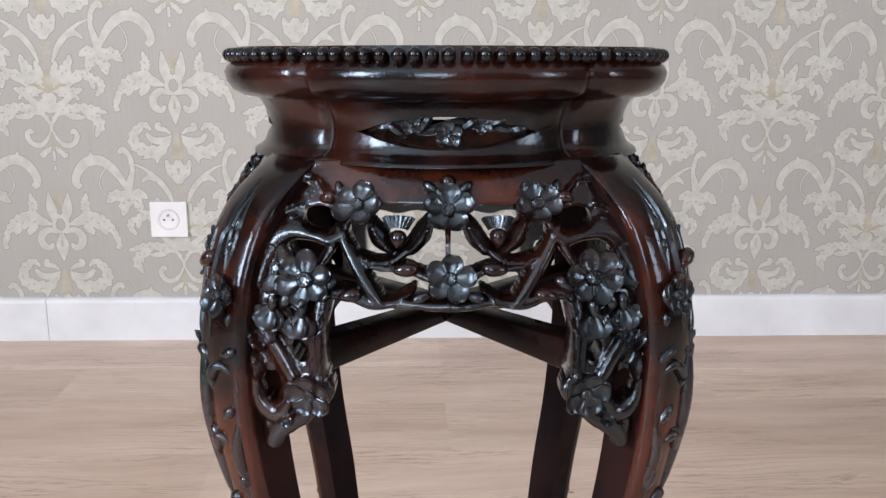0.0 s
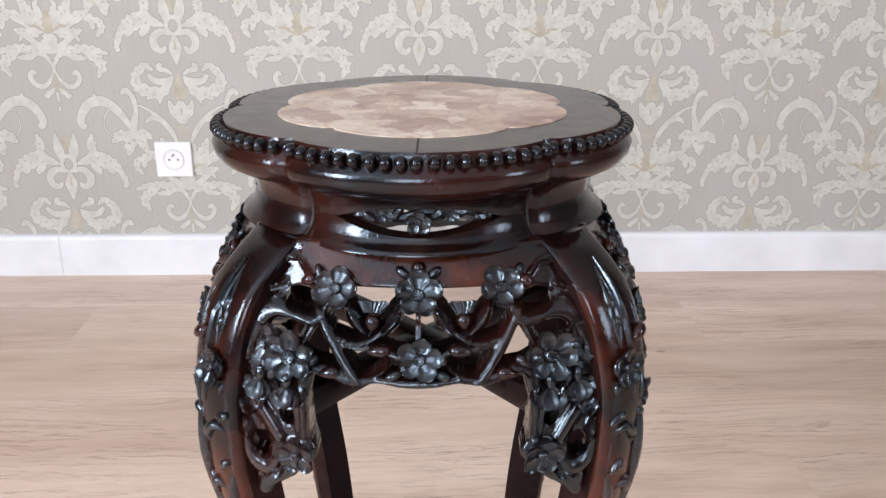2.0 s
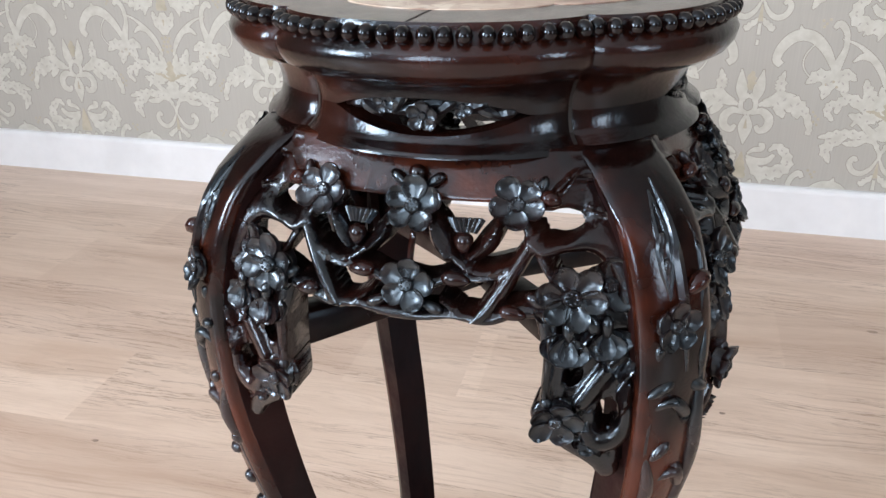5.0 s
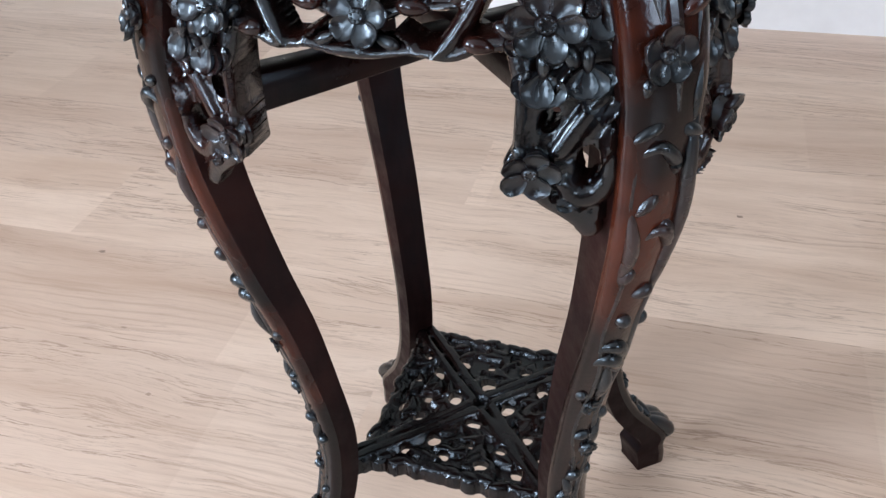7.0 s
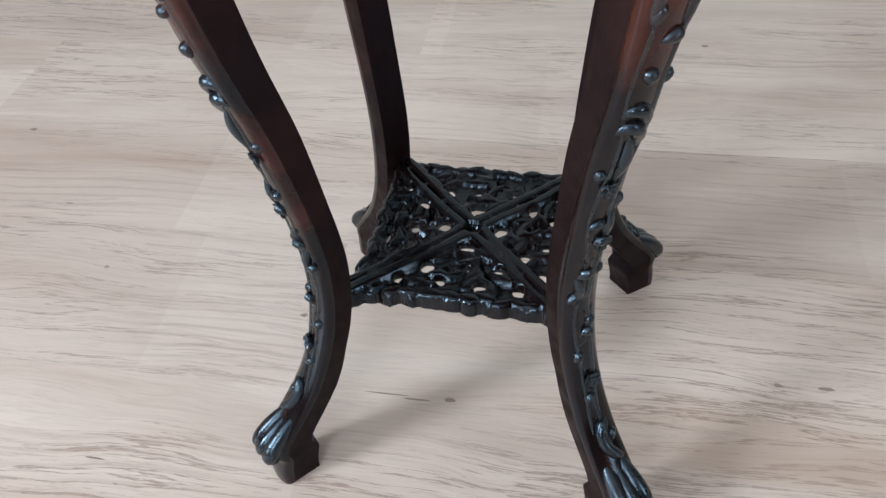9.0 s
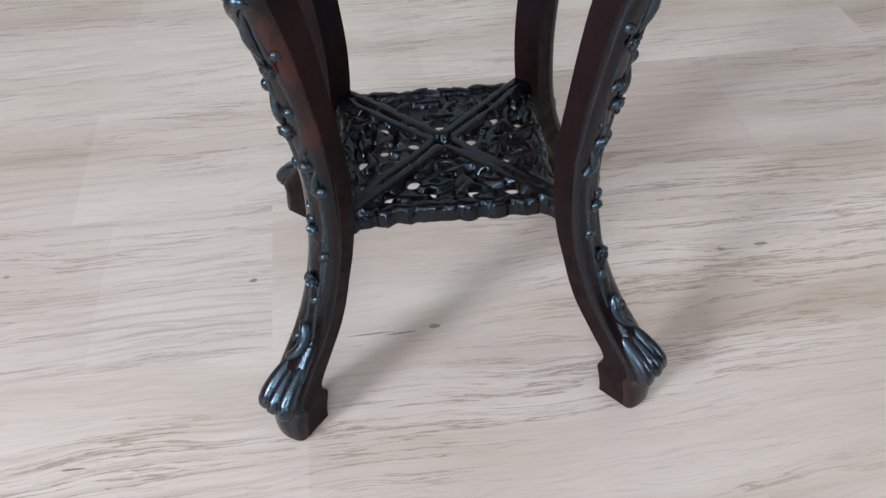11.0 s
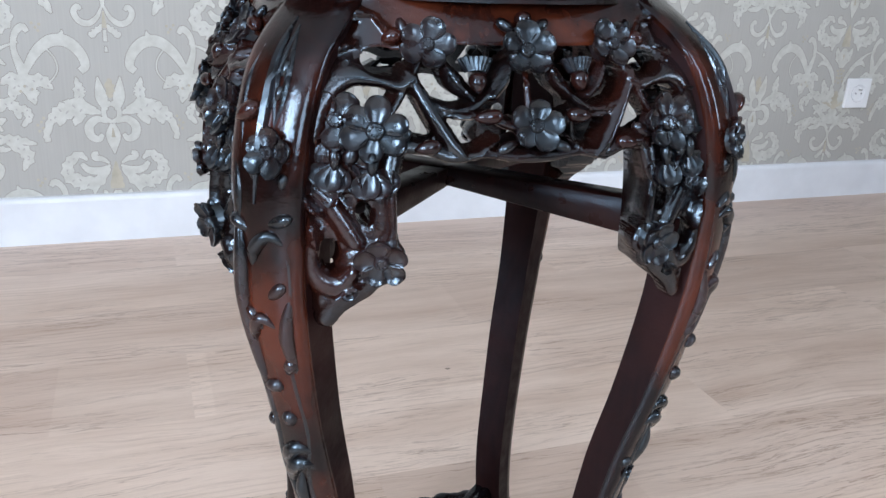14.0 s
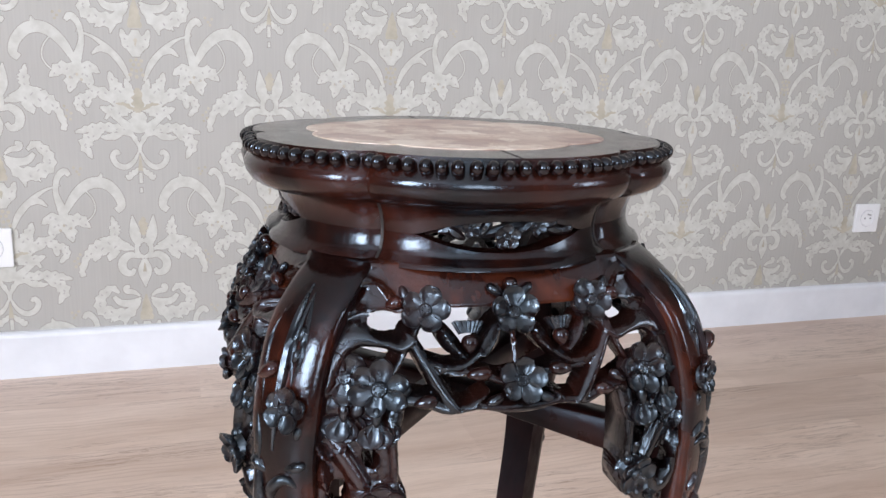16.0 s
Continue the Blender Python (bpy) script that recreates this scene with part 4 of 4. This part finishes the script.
def apron_plate(uu, zz):
    """The solid rail and the strips beside the legs."""
    a = np.abs(uu)
    low = np.interp(a, [0, 44, 57, 78, 83, 87, 91, 95, 99, 103], [614.5, 614.5, 611.5, 611, 601, 597, 586, 560, 500, 474])
    edge = np.interp(zz, EDGE_Z, EDGE_U)
    sd = np.minimum(np.minimum(zz - low, edge - a), 638.5 - zz)
    off = 0.9 * np.sin(uu * 0.16 + zz * 0.1) * np.clip((a - 62) / 20, 0, 1)
    # a deep groove beside the leg
    off = off - 8.0 * np.clip(1 - (edge - a) / 9.0, 0, 1) ** 0.7 * np.clip((636 - zz) / 22, 0, 1)
    return sd, off


EDGE_Z = [450 + 6 * i for i in range(32)]
EDGE_U = [leg_edge(z * MM) / MM + 2.0 for z in EDGE_Z]


def apron_strokes():
    out = []

    def both(pts, w, high, kind="round"):
        for m in (-1, 1):
            out.append(([(m * u, z) for u, z in pts], w, high, kind))

    # horn-like root that springs from the leg
    both([(107, 570), (104, 583), (97, 594), (87, 599.5), (74, 598), (65, 595), (58, 599)], (7, 8.5, 8.5, 7, 5, 4, 4), 9)
    both([(102, 598), (94, 610), (82, 614)], (4, 4.5, 1), 4, "ridge")
    both([(104, 590), (96, 602), (85, 607)], (4, 4.5, 1), 4.5, "ridge")
    both([(74, 629), (67, 621)], (0.6, 2.6), 3.5, "ridge")
    both([(92, 626), (82, 629), (70, 627)], (2.5, 3.2, 0.8), 2.5, "ridge")
    both([(110, 556), (106, 566), (100, 574)], (3, 5, 2), 5, "ridge")
    # sawn twig with a pointed end, and its side shoots
    both([(60, 601), (52, 586), (43.5, 571), (38, 564), (33.5, 560)], (3.6, 4.4, 4.8, 3.8, 0.6), 8)
    both([(59, 597), (55, 605), (51, 612)], (2.8, 2.8, 2.4), 6.5)
    both([(72, 578), (66, 587), (59, 599)], (2.4, 2.8, 3.0), 7)
    both([(52, 587), (36, 583.5), (24, 589), (13, 602), (6, 609)], (2.6, 2.2, 2.8, 4.0, 2.6), 6.5)
    both([(42, 605), (37.5, 597), (31, 591)], (3, 5.2, 3.2), 7.5, "ridge")
    both([(20, 591), (14, 598), (10.5, 605)], (3.5, 4.6, 3), 8, "ridge")
    both([(47, 583), (36, 580.5), (24, 581), (10, 576), (0, 577)], (2.6, 2.3, 2.6, 3.2, 3), 5.5)
    both([(64, 566), (52, 565), (40, 561), (24, 562.5), (10, 561), (0, 561)], (4.4, 4.2, 3.8, 2.8, 3.6, 4.2), 6.5)
    both([(18, 570), (26, 564)], (1.5, 2.5), 5, "ridge")
    # the bracket beside the leg
    both([(68, 566), (70, 556), (72, 544)], (6, 6, 4.5), 6)
    both([(90, 556), (87, 530), (84, 508)], (17, 14.5, 14), 0.5)
    both([(75, 556), (73, 530), (71, 510), (74, 497)], (5, 4.5, 6, 6), 2.5)
    both([(77, 495), (86, 491), (96, 488)], (5.5, 7, 7), 3.5)
    both([(71, 552), (70.5, 538), (70, 524), (72, 514)], (3.6, 3.0, 3.0, 4), 7)
    both([(74, 566), (88, 564), (104, 560)], (9, 11, 9), 5)
    both([(78, 550), (92, 548), (106, 546)], (7, 8, 8), 4)
    both([(106, 542), (99, 534), (93, 525), (87, 515)], (5.0, 5.6, 5.4, 5), 5.0)
    both([(112, 545), (110, 535), (104, 530)], (3, 5, 2), 9, "ridge")
    both([(72, 508), (84, 504)], (9.5, 10.5), 4)
    both([(109, 528), (108, 519), (106, 511)], (2, 5.2, 3), 9, "ridge")
    both([(109, 512), (108, 500), (102, 491.5), (94, 492), (89, 500)], (4, 5.4, 7.0, 6.4, 4), 7.5)
    both([(76, 498), (83, 490.5), (91, 485), (97, 478), (101, 470)], (5, 6.5, 7.5, 6.5, 5.5), 4)
    both([(84, 492), (92, 489), (98, 484)], (1, 4, 1), 7.5, "ridge")
    both([(92, 558), (87, 551), (83, 540)], (2, 4.5, 2), 7, "ridge")
    return out


def apron_depth(u, z):
    """The openwork is thin, the brackets beside the legs are deep blocks."""
    deep = min(1, max(0, (abs(u) - 60) / 8)) * min(1, max(0, (574 - z) / 10)) * min(1, max(0, (z - 480) / 7)) * min(1, max(0.1, (97 - abs(u)) / 9))
    return 13.0 + 11.0 * deep


def build_apron():
    holes = [(m * 82, 530, 4.4, 7.0, m * -14) for m in (-1, 1)] + [(m * 99, 508, 5.2, 9.0, 0) for m in (-1, 1)] + [(m * 71, 605.5, 9.6, 7.0, 0) for m in (-1, 1)] + [(m * 77, 587, 7.5, 5, m * -25) for m in (-1, 1)]
    sheet = relief((-124, 124, 458, 640), 1.15, apron_strokes(), apron_plate, holes, lambda u, z, o: on_apron(u * MM, z * MM, o * MM), apron_depth)
    # the plain rail along the upper edge is redder than the carving
    rail, rest = Soup(), Soup()
    for soup, want in ((rail, True), (rest, False)):
        faces = []
        for f in sheet.f:
            c = sum((sheet.v[k] for k in f), Vector()) / len(f)
            if (c.z > 0.6115 and abs(c.x) < 0.080) == want:
                faces.append(f)
        used = sorted({k for f in faces for k in f})
        index = {k: i for i, k in enumerate(used)}
        soup.v, soup.f = [sheet.v[k] for k in used], [tuple(index[k] for k in f) for f in faces]
    apron = part("apron", rest.mesh("apron", APRON), stand, "dark polished apron pierced into branches and blossoms")
    part("rail", rail.mesh("rail", RED), apron, "reddish-brown polished upper rail")
    pin = Soup()
    tube(pin, [on_apron(0, z * MM, -0.002) for z in (606, 596, 584)], 0.0016, 6)
    part("pin", pin.mesh("pin", RED), apron, "thin turned pin")
    for u, z, r, off, k in ((0, 612, 14.5, 3, 0.3), (-49.5, 614, 13.8, 3, 0.0), (49.5, 615, 13.8, 3, 0.9), (1, 576, 13.8, 3, 0.1), (-77, 573, 17, 5, 0.4), (-94, 577, 15, 1, 1.0), (79, 574, 17, 5, 0.8), (95, 578, 14.5, 1, 0.2), ):
        f = Soup()
        p = on_apron(u * MM, z * MM, off * MM)
        blossom(f, p, apron_normal(p), r * MM, k, 6 if r > 16 else 5)
        part("blossom", f.mesh("blossom", CARVED), apron, "carved blossom with a beaded centre")
    for u, z, r, k in ((-75.5, 507, 13.5, 0.5), (75.5, 508, 13.5, 0.0)):
        f = Soup()
        p = on_apron(u * MM, z * MM, 0.0035 if z > 530 else 0.0045)
        blossom(f, p, (apron_normal(p) + Vector((0, 0, -0.22))).normalized(), r * MM, k)
        part("blossom", f.mesh("blossom", CARVED), apron, "carved drooping blossom")
    # blossoms seen from the side hang from their cups
    for m in (-1, 1):
        for u, z, size in ((79, 553, 16), (96, 555, 15)):
            f = Soup()
            p = on_apron(m * u * MM, z * MM, 0.003)
            nn = apron_normal(p)
            for k, lift in ((-0.8, -0.001), (-0.28, 0.0014), (0.26, 0.0008), (0.8, -0.0012)):
                petal_leaf(f, p + nn * lift + Z * 0.002, nn, -math.pi / 2 + k, size * MM)
            egg(f, p + Z * 0.004 + nn * 0.001, axes_from(nn, math.pi / 2), 0.0062, 0.0032, 8, 6)
            part("blossom", f.mesh("blossom", CARVED), apron, "carved blossom hanging from its cup")
    for u, z, L, w, k in ((-27, 597, 6, 5.5, 1.57), (27, 598, 6, 5.5, 1.57), (-23, 581, 8, 4.8, 0.1), (25, 581, 8, 4.8, 3.0), (-53, 566, 7.5, 4.6, 0.2), (53, 566, 7.5, 4.6, 2.9), (0, 627, 5.5, 5.2, 1.57), (-66, 618, 6, 5, 0.4), (65, 618, 6, 5, 2.7)):
        f = Soup()
        p = on_apron(u * MM, z * MM, 0.0045)
        egg(f, p, axes_from(apron_normal(p), k), L * 0.9 * MM, w * 0.85 * MM, 10, 8)
        part("bud", f.mesh("bud", BUD), apron, "reddish carved bud")
    # small pointed leaves
    for u, z, L, w, k in ((-9, 624, 6, 3, 2.4), (9, 624, 6, 3, 0.7), (-14, 566, 6, 3, 3.6), (14, 566, 6, 3, -0.4), (-88, 562, 7, 4, 4.4), (89, 561, 7, 4, 5.0), (-66, 570, 7, 3.5, 0.6), (64, 571, 7, 3.5, 2.6), (-60, 622, 6, 2.6, 1.9), (60, 623, 6, 2.6, 1.2), (-71, 515, 5, 3.2, 1.4), (71, 516, 5, 3.2, 1.8)):
        p = on_apron(u * MM, z * MM, 0.003)
        f = Soup()
        egg(f, p, axes_from(apron_normal(p), k), L * MM, w * MM, 8, 6)
        part("leaf", f.mesh("leaf", CARVED), apron, "small pointed carved leaf")
    for m in (-1, 1):
        for u, z, off, k, size in ((104, 541, 2, 3.5, 11), (92, 493, 1, 4.4, 10), (72, 568, 2, 3.6, 11), (99, 598, 0, 3.0, 14), (101, 612, 0, 2.6, 12)):
            f = Soup()
            p = on_apron(m * u * MM, z * MM, off * MM)
            petal_leaf(f, p, apron_normal(p), k if m > 0 else math.pi - k, size * MM)
            part("leaf", f.mesh("leaf", CARVED), apron, "hollow carved leaf")
    for u in (-27, 27):
        f = Soup()
        p = on_apron(u * MM, 0.602, 0.002)
        x, y, nn = axes_from(apron_normal(p))
        for k in range(9):
            a = -1.3 + 2.6 * k / 8
            tube(f, [p + x * (0.004 * math.sin(a)) + nn * (0.003 * math.cos(a)), p + x * (0.0085 * math.sin(a)) + y * 0.0065 + nn * (0.0055 * math.cos(a))], (0.0019, 0.0013), 6)
        part("bud_fringe", f.mesh("bud_fringe", CARVED), apron, "fringed calyx")
    return apron


apron = build_apron()
for q in (90, 180, 270):
    copy_part(apron, pose(0, 0, 0, 0, 0, q))

# crossed braces under the aprons, slightly arched below
for q in (45, 135):
    rot = Matrix.Rotation(radians(q), 4, "Z")
    lift = 0.0007 if q == 135 else 0
    brace = Soup()
    rings = []
    for i in range(15):
        x = -0.152 + 0.304 * i / 14
        low = 0.5045 - 0.0135 * (abs(x) / 0.152) ** 1.0 + lift
        rings.append([rot @ Vector((x, y, z)) for y, z in ((-0.0092, low), (0.0092, low), (0.010, low + 0.0008), (0.010, 0.5155 + lift), (0.009, 0.5165 + lift), (-0.009, 0.5165 + lift), (-0.010, 0.5155 + lift), (-0.010, low + 0.0008))])
    brace.loft(rings)
    part("cross_brace", brace.mesh("cross_brace", PLAIN), stand, "plain dark wooden brace")

# the pierced shelf between the legs
def shelf_plate(uu, zz):
    a, b = np.abs(uu), np.abs(zz)
    m, o = np.maximum(a, b), np.minimum(a, b)
    reach = 70.5 + 0.0011 * o * o + 1.5 * np.sin(o * 0.31) + 1.1 * np.sin(uu * 0.47 + zz * 0.39)
    return reach - m, np.full(uu.shape, -2.5)


def shelf_strokes():
    out = []
    for q in range(4):
        c, s = math.cos(q * math.pi / 2), math.sin(q * math.pi / 2)

        def add(pts, w, high, kind="round"):
            out.append(([(x * c - y * s, x * s + y * c) for x, y in pts], w, high, kind))

        # one arm of the cross, doubled with a groove between
        rnd = random.Random(11 + q)
        for sx, sy in ((3, -9), (9, -3)):
            arm = [(sx + d + rnd.uniform(-1.2, 1.2), sy - d + rnd.uniform(-1.2, 1.2)) for d in (0, 16, 32, 48, 64, 79)]
            add(arm, [rnd.uniform(3.4, 5.0) for _ in arm], 4.6, "flat")
        for d in (20, 37, 57):
            x, y = 6 + d + rnd.uniform(-3, 3), -6 - d + rnd.uniform(-3, 3)
            add([(x - 4, y - 5), (x, y), (x + 5, y + 4)], (1.0, 3.0, 1.0), 6.0)
        for k in range(13):
            x, y, d = -66 + 11 * k + rnd.uniform(-2, 2), -68 + rnd.uniform(-1.5, 1.5), rnd.uniform(-3, 3)
            add([(x - 6, y - d), (x, y), (x + 6, y + d)], (2.2, rnd.uniform(4.2, 6), 2.2), rnd.uniform(3.2, 4.8))
        for k in range(17):
            y = -rnd.uniform(20, 62)
            x = rnd.uniform(-1, 1) * (abs(y) - 13)
            a, L = rnd.uniform(0, math.pi), rnd.uniform(7, 13)
            dx, dy = L * math.cos(a), L * math.sin(a)
            add([(x - dx, y - dy), (x + 1.5 * math.sin(a), y - 1.5 * math.cos(a)), (x + dx, y + dy)], (1.2, rnd.uniform(4.2, 6.4), 1.2), rnd.uniform(3.6, 6.0))
    return out


shelf_holes = []
for q in range(4):
    c, s_ = math.cos(q * math.pi / 2), math.sin(q * math.pi / 2)
    for hx, hy, ra, rb, tn in ((0, -21, 6.5, 5.0, 0), (-24, -42, 5.0, 4.0, 40), (26, -41, 5.2, 4.0, -35), (-13, -55, 4.2, 3.4, 20), (16, -57, 5.8, 4.0, 0), (-40, -56, 4.8, 3.2, 15), (42, -57, 4.6, 3.2, -10), (3, -42, 3.4, 3.0, 0)):
        shelf_holes.append((hx * c - hy * s_, hx * s_ + hy * c, ra, rb, tn + 90 * q))
sheet = relief((-82, 82, -82, 82), 1.2, shelf_strokes(), shelf_plate, shelf_holes, lambda u, v, o: Vector((u * 1.09 * MM, (v * 1.09 + 7) * MM, 0.1655 + o * MM)), lambda u, v: 13.0 if max(abs(u), abs(v)) > 61 else 5.5)
shelf = part("shelf", sheet.mesh("shelf", SHELF), stand, "carved pierced shelf of crossed branches and leaves")
for q in range(4):
    t = pose(0, 0, 0, 0, 0, 90 * q)
    for x, y, r, k in ((0, -64.5, 12, 0.2), (-33, -58, 9, 0.6), (34, -57, 9, 0.1), (1, -37, 8, 0.9), (-56, -66, 7, 0.4), (55, -66, 7, 0.8), (-18, -66, 6.5, 0.1), (19, -67, 6.5, 0.5)):
        f = Soup()
        blossom(f, t @ Vector((x * 1.09 * MM, y * 1.09 * MM, 0.1685)) + Y * 0.007, Z, r * MM, k)
        part("blossom", f.mesh("blossom", SHELF), shelf, "carved blossom on the shelf")
f = Soup()
blossom(f, Vector((0, 0.007, 0.1705)), Z, 0.012, 0.4)
part("blossom", f.mesh("blossom", SHELF), shelf, "carved centre blossom")


# ---- floor planks ----
def plank_mesh(x0, x1, y0, y1, b=0.00008):
    v = [(x0, y0, -0.004), (x1, y0, -0.004), (x1, y1, -0.004), (x0, y1, -0.004), (x0, y0, -b), (x1, y0, -b), (x1, y1, -b), (x0, y1, -b), (x0 + b, y0 + b, 0), (x1 - b, y0 + b, 0), (x1 - b, y1 - b, 0), (x0 + b, y1 - b, 0)]
    f = [(8, 9, 10, 11)]
    for k in (0, 4):
        f += [(k + i, k + (i + 1) % 4, k + 4 + (i + 1) % 4, k + 4 + i) for i in range(4)]
    return mesh_from("plank", v, f, FLOOR, False)


def lay_planks():
    floor = bpy.data.objects["floor"]
    w, L = 0.19296, 1.285
    rows_n = int((ROOM["y1"] - ROOM["y0"]) / w) + 2
    for i in range(rows_n):
        ya = 1.943 - i * w
        yb = ya - w + 0.00008
        ya, yb = min(ya, ROOM["y1"]), max(yb, ROOM["y0"])
        if ya <= yb:
            continue
        x = ROOM["x0"] - (0.35 + i * 0.43 + 0.11 * (i % 3)) % L
        while x < ROOM["x1"]:
            a, b = max(x, ROOM["x0"]), min(x + L - 0.00005, ROOM["x1"])
            if b - a > 0.02:
                part("plank", plank_mesh(a, b, yb, ya), floor)
            x += L


lay_planks()


# dark knots printed in the laminate
def knots():
    rnd = random.Random(3)
    s = Soup()
    for x, y, a, b in ((-0.336, 0.721, 3.5, 2.5), (-0.428, 0.815, 4, 2), (0.37, 0.649, 7, 2), (0.33, 0.648, 4, 2.5), (0.555, 1.517, 9, 4), (-0.107, 0.679, 4, 2.5), (0.02, 0.594, 14, 1.0), (-0.006, 0.597, 22, 0.9), (0.05, 0.597, 5, 2.5), (-0.55, 0.95, 6, 3), (0.30, 1.22, 5, 3), (-0.70, 1.10, 8, 1), (0.72, 0.95, 7, 2.5), (-0.24, 0.50, 10, 1)):
        ring = []
        for k in range(12):
            q = 2 * math.pi * k / 12
            e = rnd.uniform(0.75, 1.15) * MM
            ring.append(Vector((x + a * e * math.cos(q), y + b * e * math.sin(q), 0.0002)))
        o = len(s.v)
        s.v += ring
        s.f.append(tuple(range(o, o + 12)))
    tagged(part("knot_marks", s.mesh("knot_marks", plain_material("brown_knot", (0.29, 0.21, 0.165), 0.5, 0, 400, 0.4), False), bpy.data.objects["floor"], "small dark knots in the laminate"), kind="stuff")


knots()
